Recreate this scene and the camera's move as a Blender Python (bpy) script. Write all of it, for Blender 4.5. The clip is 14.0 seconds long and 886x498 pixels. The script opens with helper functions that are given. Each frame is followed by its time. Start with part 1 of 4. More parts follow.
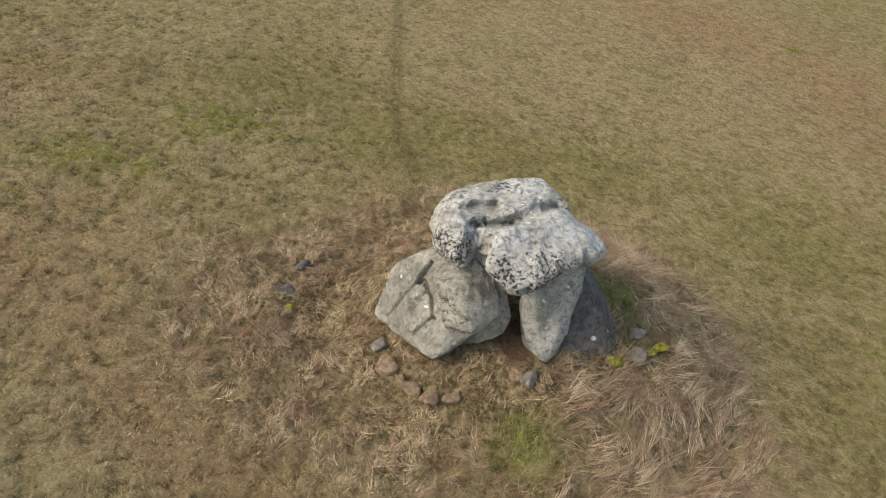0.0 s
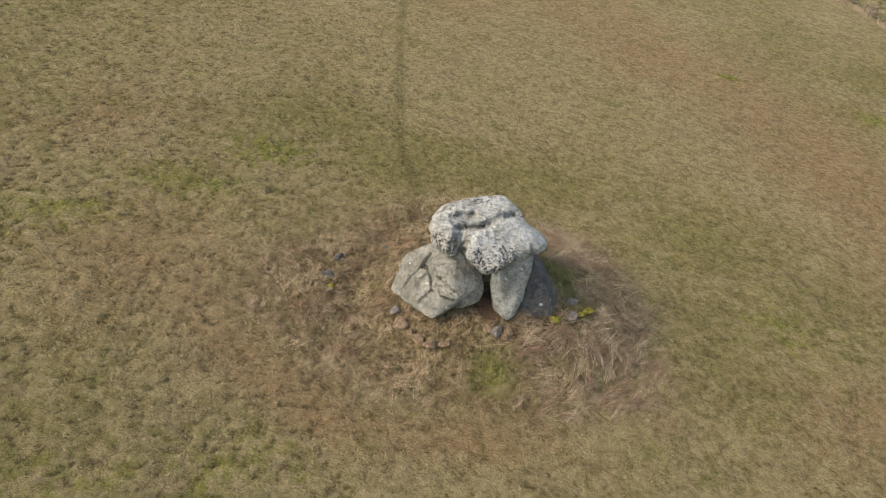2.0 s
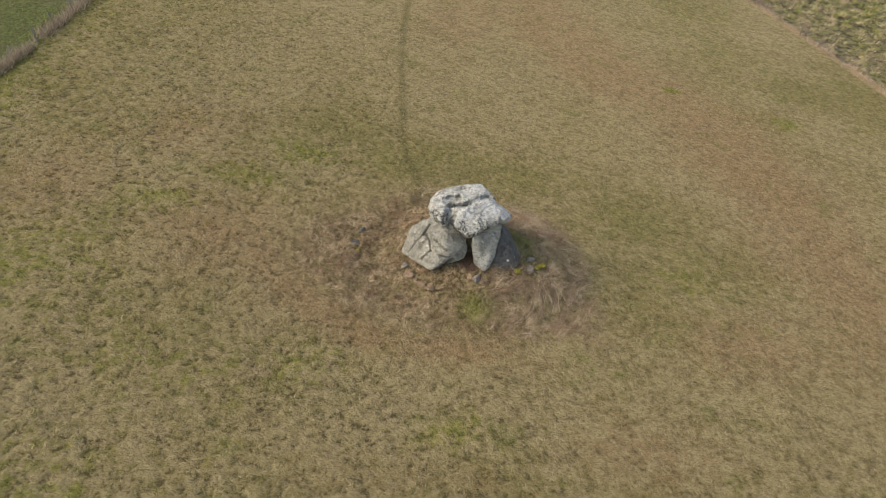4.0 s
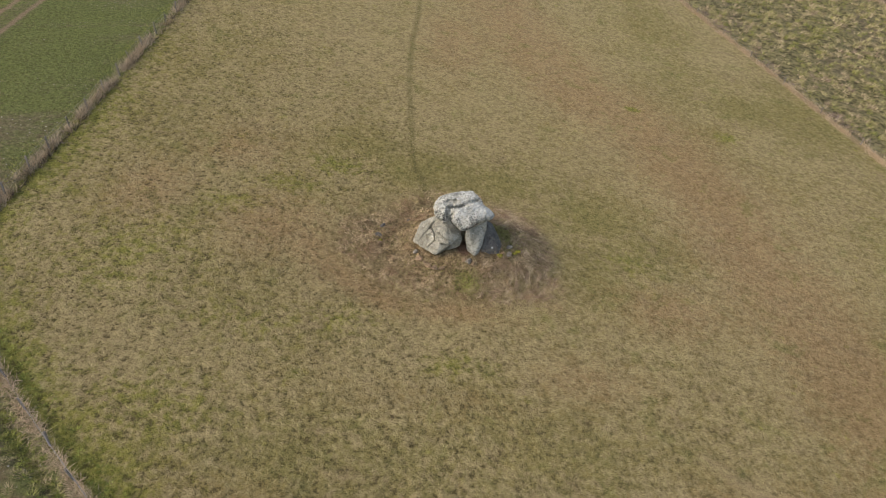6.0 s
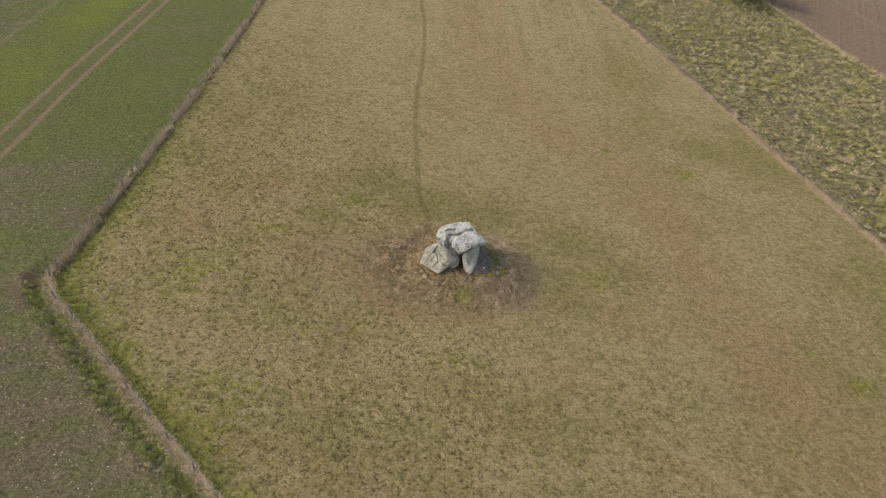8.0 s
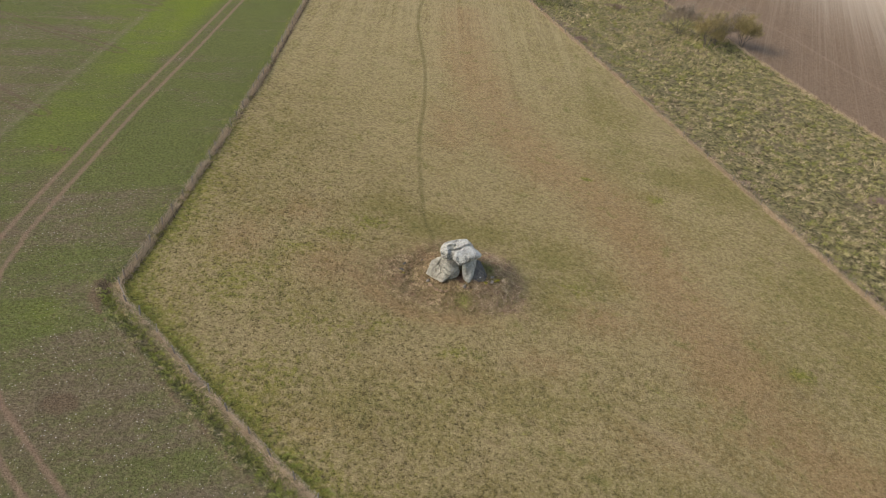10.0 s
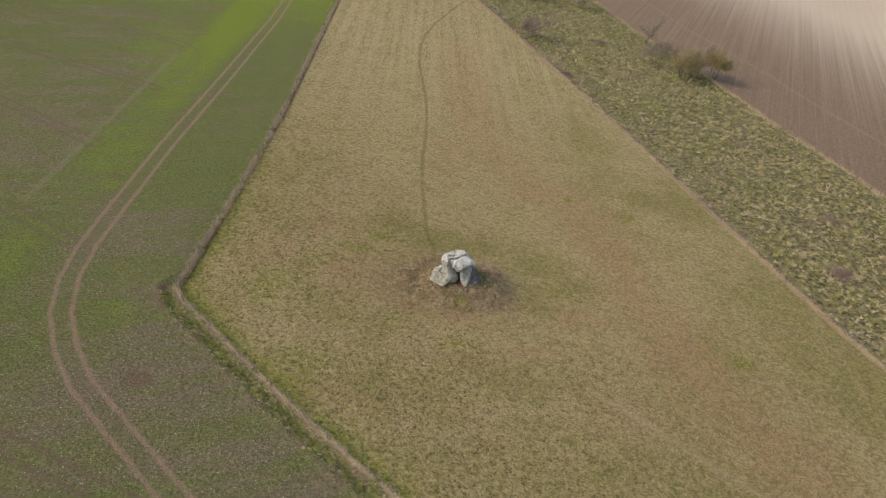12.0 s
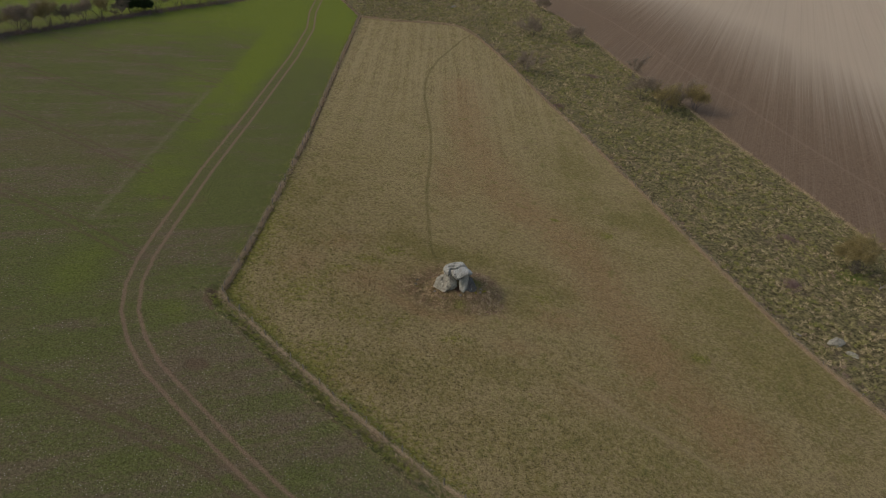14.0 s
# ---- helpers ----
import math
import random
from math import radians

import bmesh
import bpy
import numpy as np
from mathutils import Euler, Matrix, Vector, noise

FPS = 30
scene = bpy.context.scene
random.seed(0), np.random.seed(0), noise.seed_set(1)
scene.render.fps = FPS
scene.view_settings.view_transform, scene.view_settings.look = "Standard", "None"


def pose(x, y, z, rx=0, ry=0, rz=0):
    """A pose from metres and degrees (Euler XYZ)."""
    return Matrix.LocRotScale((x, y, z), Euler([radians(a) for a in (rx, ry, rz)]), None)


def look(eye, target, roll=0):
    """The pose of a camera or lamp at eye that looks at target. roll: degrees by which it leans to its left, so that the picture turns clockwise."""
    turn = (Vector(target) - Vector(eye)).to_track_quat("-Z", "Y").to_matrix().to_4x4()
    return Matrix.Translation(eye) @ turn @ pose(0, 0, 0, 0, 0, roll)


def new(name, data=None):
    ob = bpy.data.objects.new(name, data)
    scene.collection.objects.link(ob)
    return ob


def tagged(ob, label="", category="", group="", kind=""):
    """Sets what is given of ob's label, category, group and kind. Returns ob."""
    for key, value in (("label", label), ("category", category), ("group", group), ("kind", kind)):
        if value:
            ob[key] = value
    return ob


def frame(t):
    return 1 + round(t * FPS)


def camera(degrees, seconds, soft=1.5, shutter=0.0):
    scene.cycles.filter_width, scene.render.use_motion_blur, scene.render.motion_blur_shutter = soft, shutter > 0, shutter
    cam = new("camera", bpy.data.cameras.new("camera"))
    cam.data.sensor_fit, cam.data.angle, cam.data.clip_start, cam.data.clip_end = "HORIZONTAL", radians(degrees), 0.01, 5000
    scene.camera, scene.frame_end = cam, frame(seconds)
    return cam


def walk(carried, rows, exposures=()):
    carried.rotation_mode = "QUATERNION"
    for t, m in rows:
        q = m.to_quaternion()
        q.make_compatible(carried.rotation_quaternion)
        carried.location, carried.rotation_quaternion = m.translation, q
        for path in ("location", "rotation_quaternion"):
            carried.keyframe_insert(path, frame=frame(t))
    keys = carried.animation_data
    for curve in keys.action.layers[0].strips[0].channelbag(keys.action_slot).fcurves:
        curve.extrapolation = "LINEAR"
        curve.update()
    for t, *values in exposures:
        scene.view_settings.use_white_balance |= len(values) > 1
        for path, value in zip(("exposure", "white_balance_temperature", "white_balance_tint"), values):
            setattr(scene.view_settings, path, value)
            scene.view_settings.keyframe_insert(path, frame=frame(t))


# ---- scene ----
cam = camera(65.0, 14.0, soft=0.6)
PATH = [
    (0.0, pose(-0.380, -12.649, 13.368, 50.510, 0, 1.804)),
    (0.5, pose(-0.295, -13.942, 14.555, 50.418, 0, 1.702)),
    (1.0, pose(-0.245, -15.344, 15.808, 50.309, 0, 1.570)),
    (1.5, pose(-0.223, -16.888, 17.027, 50.255, 0, 1.393)),
    (2.0, pose(-0.220, -18.677, 18.253, 50.286, 0, 1.191)),
    (2.5, pose(-0.195, -20.696, 19.540, 50.356, 0, 0.993)),
    (3.0, pose(-0.141, -22.825, 20.854, 50.344, 0, 0.773)),
    (5.5, pose(-0.158, -34.414, 28.946, 50.176, 0, 0.395)),
    (6.0, pose(-0.166, -36.753, 31.075, 49.902, 0, 0.433)),
    (6.5, pose(-0.166, -39.058, 33.191, 50.086, 0, 0.493)),
    (7.0, pose(-0.153, -41.280, 35.096, 50.494, 0, 0.467)),
    (7.5, pose(-0.167, -43.302, 36.571, 51.091, 0, 0.496)),
    (8.0, pose(-0.250, -45.408, 37.907, 51.886, 0, 0.386)),
    (8.5, pose(-0.369, -47.605, 39.176, 52.577, 0, 0.191)),
    (11.0, pose(-1.173, -60.436, 45.853, 55.605, 0, -0.267)),
    (11.5, pose(-1.245, -63.370, 47.526, 56.004, 0, -0.369)),
    (12.0, pose(-1.292, -66.360, 49.288, 56.367, 0, -0.337)),
    (12.5, pose(-1.305, -69.423, 51.101, 56.703, 0, -0.252)),
    (13.0, pose(-1.273, -72.697, 52.907, 57.189, 0, -0.165)),
    (13.5, pose(-1.206, -76.052, 54.699, 57.647, 0, -0.078)),
    (14.0, pose(-1.118, -79.418, 56.481, 58.076, 0, -0.000)),
]
EXPOSURES = [(0.0, 1.12, 6950, 10), (3.0, 1.04, 6950, 10), (8.5, 0.95, 6950, 10), (11.5, 0.94, 6950, 10), (12.0, 0.9, 6950, 10), (12.5, 0.66, 6950, 10), (13.0, 0.5, 6950, 10), (13.5, 0.25, 6950, 10), (14.0, -0.1, 6950, 10)]
walk(cam, PATH, EXPOSURES)

# ---- light ----
SUN_EL, SUN_FROM = radians(45), radians(-102)   # the sun stands over the uphill side
world = bpy.data.worlds.new("sky")
scene.world = world
world.use_nodes = True
wn = world.node_tree.nodes
sky = wn.new("ShaderNodeTexSky")
sky.sky_type = "NISHITA"
sky.sun_disc = False
sky.sun_elevation = SUN_EL
sky.sun_rotation = SUN_FROM
sky.air_density, sky.dust_density, sky.ozone_density = 1.0, 3.0, 1.0
wn["Background"].inputs[1].default_value = 0.135
world.node_tree.links.new(sky.outputs[0], wn["Background"].inputs[0])
sun_data = bpy.data.lights.new("sun", "SUN")
sun_data.energy, sun_data.angle, sun_data.color = 0.95, radians(26), (1.0, 0.94, 0.85)
sun = new("sun", sun_data)
sun_way = Vector((math.sin(SUN_FROM) * math.cos(SUN_EL), math.cos(SUN_FROM) * math.cos(SUN_EL), math.sin(SUN_EL)))
sun.matrix_world = look(sun_way * 400, (0, 0, 0))

# ---- materials ----


class Net:
    """A node material with short calls."""

    def __init__(self, name, rough=0.9, spec=0.25):
        self.mat = bpy.data.materials.new(name)
        self.mat.use_nodes = True
        self.t = self.mat.node_tree
        self.b = self.t.nodes["Principled BSDF"]
        self.b.inputs["Roughness"].default_value = rough
        self.b.inputs["Specular IOR Level"].default_value = spec

    def put(self, sock, v):
        if isinstance(v, (int, float)):
            sock.default_value = v
        elif isinstance(v, tuple):
            sock.default_value = (*v, 1.0) if len(v) == 3 and sock.type == "RGBA" else v
        else:
            self.t.links.new(v, sock)

    def node(self, kind, **kw):
        n = self.t.nodes.new(kind)
        for k, v in kw.items():
            n.inputs[k.replace("_", " ")].default_value = v
        return n

    def geo(self):
        return self.t.nodes.new("ShaderNodeNewGeometry").outputs["Position"]

    def obj(self):
        return self.t.nodes.new("ShaderNodeTexCoord").outputs["Object"]

    def attr(self, name):
        n = self.t.nodes.new("ShaderNodeAttribute")
        n.attribute_name = name
        return n.outputs["Fac"]

    def noise(self, scale, detail=4.0, rough=0.6, at=None, warp=0.0):
        n = self.node("ShaderNodeTexNoise", Scale=scale, Detail=detail, Roughness=rough, Distortion=warp)
        if at is not None:
            self.t.links.new(at, n.inputs["Vector"])
        return n.outputs["Fac"]

    def cells(self, scale, at, out="Distance", rand=1.0):
        n = self.node("ShaderNodeTexVoronoi", Scale=scale, Randomness=rand)
        self.t.links.new(at, n.inputs["Vector"])
        return n.outputs[out]

    def shift(self, at, far, scale):
        """The place, pushed about by noise."""
        n = self.node("ShaderNodeTexNoise", Scale=scale, Detail=3.0)
        self.t.links.new(at, n.inputs["Vector"])
        k = self.t.nodes.new("ShaderNodeVectorMath")
        k.operation = "MULTIPLY_ADD"
        self.t.links.new(n.outputs["Color"], k.inputs[0])
        k.inputs[1].default_value = (far * 4, far * 4, far * 4)
        self.t.links.new(at, k.inputs[2])
        return k.outputs[0]

    def math(self, op, a, b=0.0, clamp=False):
        n = self.t.nodes.new("ShaderNodeMath")
        n.operation, n.use_clamp = op, clamp
        self.put(n.inputs[0], a)
        self.put(n.inputs[1], b)
        return n.outputs[0]

    def step(self, v, lo, hi, a=0.0, b=1.0):
        """Smooth ramp of v from lo..hi to a..b."""
        n = self.t.nodes.new("ShaderNodeMapRange")
        n.interpolation_type = "SMOOTHSTEP"
        for k, x in zip(("Value", "From Min", "From Max", "To Min", "To Max"), (v, lo, hi, a, b)):
            self.put(n.inputs[k], x)
        return n.outputs[0]

    def mix(self, f, a, b, how="MIX"):
        n = self.t.nodes.new("ShaderNodeMix")
        n.data_type, n.blend_type = "RGBA", how
        self.put(n.inputs[0], f)
        self.put(n.inputs[6], a)
        self.put(n.inputs[7], b)
        return n.outputs[2]

    def stretch(self, at, sx, sy, sz, turn=0.0):
        if turn:
            n = self.t.nodes.new("ShaderNodeMapping")
            n.inputs["Rotation"].default_value = (0, 0, turn)
            self.t.links.new(at, n.inputs["Vector"])
            at = n.outputs[0]
        n = self.t.nodes.new("ShaderNodeMapping")
        n.inputs["Scale"].default_value = (sx, sy, sz)
        self.t.links.new(at, n.inputs["Vector"])
        return n.outputs[0]

    def done(self, colour, height=None, strength=0.5, depth=0.02, rough=None):
        self.put(self.b.inputs["Base Color"], colour)
        if rough is not None:
            self.put(self.b.inputs["Roughness"], rough)
        if height is not None:
            n = self.node("ShaderNodeBump", Strength=strength, Distance=depth)
            self.t.links.new(height, n.inputs["Height"])
            self.t.links.new(n.outputs[0], self.b.inputs["Normal"])
        return self.mat


def sward(m, p, mid, wide):
    """Where the pasture is green, rusty or lush: three factors."""
    g = m.math("ADD", m.math("ADD", m.math("MULTIPLY", wide, 0.55), m.math("MULTIPLY", mid, 1.0)), m.math("MULTIPLY", m.attr("green"), 0.3))
    u = m.math("ADD", m.attr("rust"), m.math("ADD", m.math("MULTIPLY", m.math("SUBTRACT", mid, 0.5), 1.8), m.math("MULTIPLY", m.math("SUBTRACT", wide, 0.5), 0.8)))
    s = m.math("ADD", m.attr("lush"), m.math("ADD", m.math("MULTIPLY", m.math("SUBTRACT", mid, 0.5), 2.2), m.math("MULTIPLY", m.math("SUBTRACT", wide, 0.5), 0.6)))
    return m.step(g, 0.7, 1.06, 0, 0.85), m.step(u, 0.0, 0.85, 0, 0.88), m.step(s, 0.2, 0.95, 0, 0.85)


PLOUGHED_ALONG = 24.5


def ground_material():
    m = Net("ground", 0.95, 0.1)
    p = m.geo()
    fine, mid = m.noise(9, 6, 0.75, p), m.noise(1.9, 5, 0.66, p)
    grit, tuft = m.noise(34, 4, 0.75, p), m.noise(4.2, 5, 0.72, p, 0.5)
    wide, broad = m.noise(0.16, 4, 0.62, p), m.noise(0.045, 3, 0.55, p)
    # pasture: straw crowns, gap shade painted in as dark thatch, with rusty, green and lush stretches
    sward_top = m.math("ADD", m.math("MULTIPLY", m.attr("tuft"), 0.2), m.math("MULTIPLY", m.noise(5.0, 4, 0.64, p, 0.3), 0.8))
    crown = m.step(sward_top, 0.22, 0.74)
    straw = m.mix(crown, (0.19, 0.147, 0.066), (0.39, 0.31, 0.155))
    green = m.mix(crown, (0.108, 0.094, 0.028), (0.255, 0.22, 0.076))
    greener, rusty, lusher = sward(m, p, mid, wide)
    past = m.mix(greener, straw, green)
    past = m.mix(rusty, past, m.mix(crown, (0.185, 0.118, 0.056), (0.36, 0.246, 0.122)))
    past = m.mix(lusher, past, m.mix(crown, (0.085, 0.096, 0.014), (0.245, 0.236, 0.045)))
    # shade between the tufts, painted into the colour where the sward is low
    gap_shade = m.math("MULTIPLY", m.step(sward_top, 0.46, 0.29, 0, 0.85), m.attr("tufty"))
    past = m.mix(gap_shade, past, m.mix(mid, (0.05, 0.038, 0.016), (0.11, 0.09, 0.035)))
    past = m.mix(m.step(sward_top, 0.6, 0.78, 0, 0.35), past, (0.43, 0.345, 0.175))
    patch = m.noise(0.42, 5, 0.68, p, 0.7)
    past = m.mix(m.step(patch, 0.54, 0.68, 0, 0.5), past, m.mix(crown, (0.085, 0.09, 0.022), (0.24, 0.225, 0.07)))
    past = m.mix(m.step(patch, 0.45, 0.31, 0, 0.5), past, m.mix(crown, (0.13, 0.09, 0.05), (0.32, 0.24, 0.13)))
    # scattered yellow-green and rank dark spots, a step or so across
    spot = m.noise(0.9, 4, 0.62, m.shift(p, 0.25, 1.2))
    past = m.mix(m.step(spot, 0.64, 0.72, 0, 0.4), past, m.mix(crown, (0.15, 0.15, 0.02), (0.33, 0.31, 0.06)))
    past = m.mix(m.step(spot, 0.34, 0.27, 0, 0.4), past, m.mix(crown, (0.06, 0.05, 0.02), (0.17, 0.125, 0.06)))
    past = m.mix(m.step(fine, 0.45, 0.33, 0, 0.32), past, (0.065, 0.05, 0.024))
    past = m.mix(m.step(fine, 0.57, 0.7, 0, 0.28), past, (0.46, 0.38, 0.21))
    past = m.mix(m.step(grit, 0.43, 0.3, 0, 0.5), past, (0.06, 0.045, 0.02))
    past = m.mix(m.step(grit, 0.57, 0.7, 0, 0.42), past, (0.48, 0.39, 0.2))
    stripe = m.noise(1.0, 2, 0.5, m.stretch(p, 0.55, 0.01, 0))
    past = m.mix(m.math("MULTIPLY", m.step(stripe, 0.42, 0.6, 0, 0.3), m.attr("mown")), past, (0.42, 0.335, 0.185))
    past = m.mix(m.step(m.math("ADD", m.attr("scar"), m.math("MULTIPLY", m.math("SUBTRACT", mid, 0.5), 2.4)), 0.3, 1.3, 0, 0.45), past, (0.38, 0.29, 0.17))
    clump = m.cells(4.6, m.shift(p, 0.12, 5.0))
    # trodden path
    pd = m.math("ADD", m.math("ABSOLUTE", m.attr("path")), m.math("MULTIPLY", m.math("SUBTRACT", mid, 0.5), 0.7))
    past = m.mix(m.step(pd, 0.08, 0.45, 0.46, 0), past, m.mix(m.step(tuft, 0.3, 0.7), (0.055, 0.05, 0.014), (0.16, 0.135, 0.05)))
    # mound: matted straw, bare earth close to the stones
    matted = m.mix(m.step(tuft, 0.32, 0.68), (0.15, 0.107, 0.052), (0.37, 0.285, 0.155))
    matted = m.mix(m.step(mid, 0.52, 0.7, 0, 0.65), matted, m.mix(fine, (0.08, 0.072, 0.018), (0.24, 0.205, 0.075)))
    # gaps of the mat painted dark, for the shade between clumps
    matted = m.mix(m.step(fine, 0.5, 0.36, 0, 0.78), matted, (0.05, 0.034, 0.018))
    matted = m.mix(m.step(clump, 0.35, 0.75, 0, 0.5), matted, (0.055, 0.036, 0.02))
    matted = m.mix(m.step(m.math("ADD", m.attr("bare"), m.math("MULTIPLY", mid, 0.3)), 0.55, 0.95), matted, m.mix(fine, (0.075, 0.045, 0.028), (0.22, 0.135, 0.085)))
    past = m.mix(m.step(m.math("ADD", m.attr("mound"), m.math("MULTIPLY", m.math("SUBTRACT", mid, 0.5), 1.3)), 0.2, 0.85), past, matted)
    # drilled crop on the uphill side: seedlings over stony soil, thin in streaks along the drills
    rows = m.noise(1.0, 3, 0.6, m.stretch(p, 0.25, 4.5, 0, radians(17)))
    streak = m.noise(1.0, 4, 0.62, m.stretch(p, 0.05, 0.34, 0, radians(-24)))
    soil = m.mix(m.step(tuft, 0.32, 0.68), (0.122, 0.094, 0.055), (0.235, 0.188, 0.118))
    leaf = m.mix(m.step(tuft, 0.32, 0.68), (0.085, 0.1, 0.028), (0.185, 0.198, 0.066))
    cf = m.math("ADD", m.math("ADD", m.math("MULTIPLY", broad, 0.5), m.math("MULTIPLY", wide, 0.8)), m.math("ADD", m.math("MULTIPLY", rows, 0.25), m.math("MULTIPLY", m.attr("sprout"), 0.5)))
    cf = m.math("ADD", cf, m.math("ADD", m.math("MULTIPLY", m.math("SUBTRACT", mid, 0.5), 0.8), m.math("MULTIPLY", m.math("SUBTRACT", streak, 0.5), 1.5)))
    crop = m.mix(m.step(cf, 0.4, 1.05), soil, leaf)
    bald = m.math("ADD", m.attr("bald"), m.math("MULTIPLY", m.math("SUBTRACT", streak, 0.5), 2.2))
    crop = m.mix(m.step(m.math("ADD", bald, m.math("MULTIPLY", m.math("SUBTRACT", mid, 0.5), 0.8)), 0.3, 1.1, 0, 0.65), crop, m.mix(m.step(tuft, 0.3, 0.7), (0.125, 0.094, 0.052), (0.235, 0.182, 0.106)))
    # brighter green: lush bands, plus far sunlight painted into the crop colour
    vivid_sunlit = m.mix(m.step(tuft, 0.3, 0.7), (0.112, 0.15, 0.016), (0.225, 0.272, 0.042))
    lively = m.math("ADD", m.attr("vivid_sunlit"), m.math("ADD", m.math("MULTIPLY", m.math("SUBTRACT", wide, 0.5), 0.7), m.math("MULTIPLY", m.math("SUBTRACT", streak, 0.5), 0.7)))
    crop = m.mix(m.step(lively, 0.08, 1.0, 0, 0.95), crop, vivid_sunlit)
    crop = m.mix(m.step(m.math("ADD", m.math("ABSOLUTE", m.attr("seam")), m.math("MULTIPLY", m.math("SUBTRACT", mid, 0.5), 1.2)), 0.1, 0.8, 0.28, 0), crop, (0.25, 0.22, 0.125))
    stones = m.math("MULTIPLY", m.step(m.cells(2.9, p), 0.17, 0.08, 0, 0.9), m.step(cf, 1.15, 0.7))
    crop = m.mix(stones, crop, (0.6, 0.56, 0.48))
    crop = m.mix(m.step(clump, 0.45, 0.85, 0, 0.3), crop, (0.06, 0.048, 0.026))
    crop = m.mix(m.step(fine, 0.46, 0.33, 0, 0.3), crop, (0.055, 0.045, 0.024))
    crop = m.mix(m.step(m.math("ADD", m.attr("clod"), m.math("MULTIPLY", m.math("SUBTRACT", mid, 0.5), 1.6)), 0.3, 0.7, 0, 0.9), crop, m.mix(m.step(fine, 0.35, 0.65), (0.075, 0.052, 0.03), (0.22, 0.162, 0.1)))
    old = m.math("ADD", m.math("ABSOLUTE", m.math("SUBTRACT", m.math("ABSOLUTE", m.attr("oldtram")), 0.85)), m.math("MULTIPLY", m.math("SUBTRACT", mid, 0.5), 0.9))
    crop = m.mix(m.step(old, 0.1, 0.5, 0.45, 0), crop, m.mix(fine, (0.085, 0.055, 0.035), (0.2, 0.14, 0.095)))
    crop = m.mix(m.math("MULTIPLY", m.step(m.math("ABSOLUTE", m.attr("tram")), 1.0, 1.7, 0.4, 0), m.step(mid, 0.4, 0.6)), crop, m.mix(fine, (0.1, 0.075, 0.05), (0.24, 0.18, 0.12)))
    wheel = m.math("ABSOLUTE", m.math("SUBTRACT", m.math("ABSOLUTE", m.attr("tram")), 0.93))
    wheel = m.math("ADD", wheel, m.math("MULTIPLY", m.math("SUBTRACT", mid, 0.5), 0.55))
    crop = m.mix(m.step(wheel, 0.04, 0.4, 0.85, 0), crop, m.mix(m.step(fine, 0.3, 0.7), (0.17, 0.112, 0.072), (0.34, 0.235, 0.16)))
    # rough strip
    rough_grass = m.mix(m.step(mid, 0.36, 0.62), (0.06, 0.052, 0.022), (0.23, 0.2, 0.095))
    rough_grass = m.mix(m.step(tuft, 0.5, 0.7, 0, 0.5), rough_grass, (0.33, 0.28, 0.15))
    rough_grass = m.mix(m.step(m.math("ADD", m.attr("lush"), m.math("MULTIPLY", m.math("SUBTRACT", mid, 0.5), 1.5)), 0.35, 0.9, 0, 0.85), rough_grass, m.mix(fine, (0.07, 0.1, 0.016), (0.2, 0.25, 0.05)))
    rough_grass = m.mix(m.step(wide, 0.52, 0.7, 0, 0.6), rough_grass, m.mix(fine, (0.12, 0.085, 0.055), (0.25, 0.19, 0.14)))
    # ploughed soil
    furrow = m.noise(1.0, 4, 0.65, m.stretch(p, 0.7, 0.004, 0, radians(PLOUGHED_ALONG)))
    ridge = m.noise(1.0, 3, 0.6, m.stretch(p, 2.6, 0.01, 0, radians(PLOUGHED_ALONG)))
    tilth = m.mix(m.step(mid, 0.3, 0.75), (0.155, 0.105, 0.066), (0.265, 0.188, 0.122))
    tilth = m.mix(m.step(ridge, 0.45, 0.66, 0, 0.3), tilth, (0.32, 0.245, 0.175))
    # distant sunlight painted into the soil: paler away from the field's edge
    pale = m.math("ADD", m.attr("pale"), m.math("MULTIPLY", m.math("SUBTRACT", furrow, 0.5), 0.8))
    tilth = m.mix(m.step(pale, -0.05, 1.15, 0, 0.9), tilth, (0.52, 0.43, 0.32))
    tilth = m.mix(m.step(m.math("ABSOLUTE", m.attr("headland")), 0.2, 0.9, 0.18, 0), tilth, (0.36, 0.27, 0.2))
    wob = m.math("MULTIPLY", m.math("SUBTRACT", m.noise(0.7, 4, 0.6, p), 0.5), 1.6)
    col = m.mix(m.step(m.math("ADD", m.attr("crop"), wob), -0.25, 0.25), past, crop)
    col = m.mix(m.step(m.math("ADD", m.attr("strip"), wob), -0.2, 0.2), col, rough_grass)
    edge = m.step(m.math("ABSOLUTE", m.math("ADD", m.attr("strip"), m.math("MULTIPLY", wob, 0.25))), 0.3, 0.75, 0.6, 0)
    edge = m.math("MULTIPLY", edge, m.step(m.attr("crop"), -3.0, -6.0))
    col = m.mix(edge, col, m.mix(m.step(fine, 0.3, 0.7), (0.2, 0.135, 0.075), (0.5, 0.37, 0.22)))
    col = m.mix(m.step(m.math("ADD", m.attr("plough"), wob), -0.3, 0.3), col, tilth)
    h = m.math("ADD", m.math("MULTIPLY", fine, 0.8), m.math("ADD", m.math("MULTIPLY", clump, -0.6), m.math("ADD", m.math("MULTIPLY", grit, 0.3), m.math("MULTIPLY", tuft, 0.9))))
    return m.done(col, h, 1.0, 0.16)


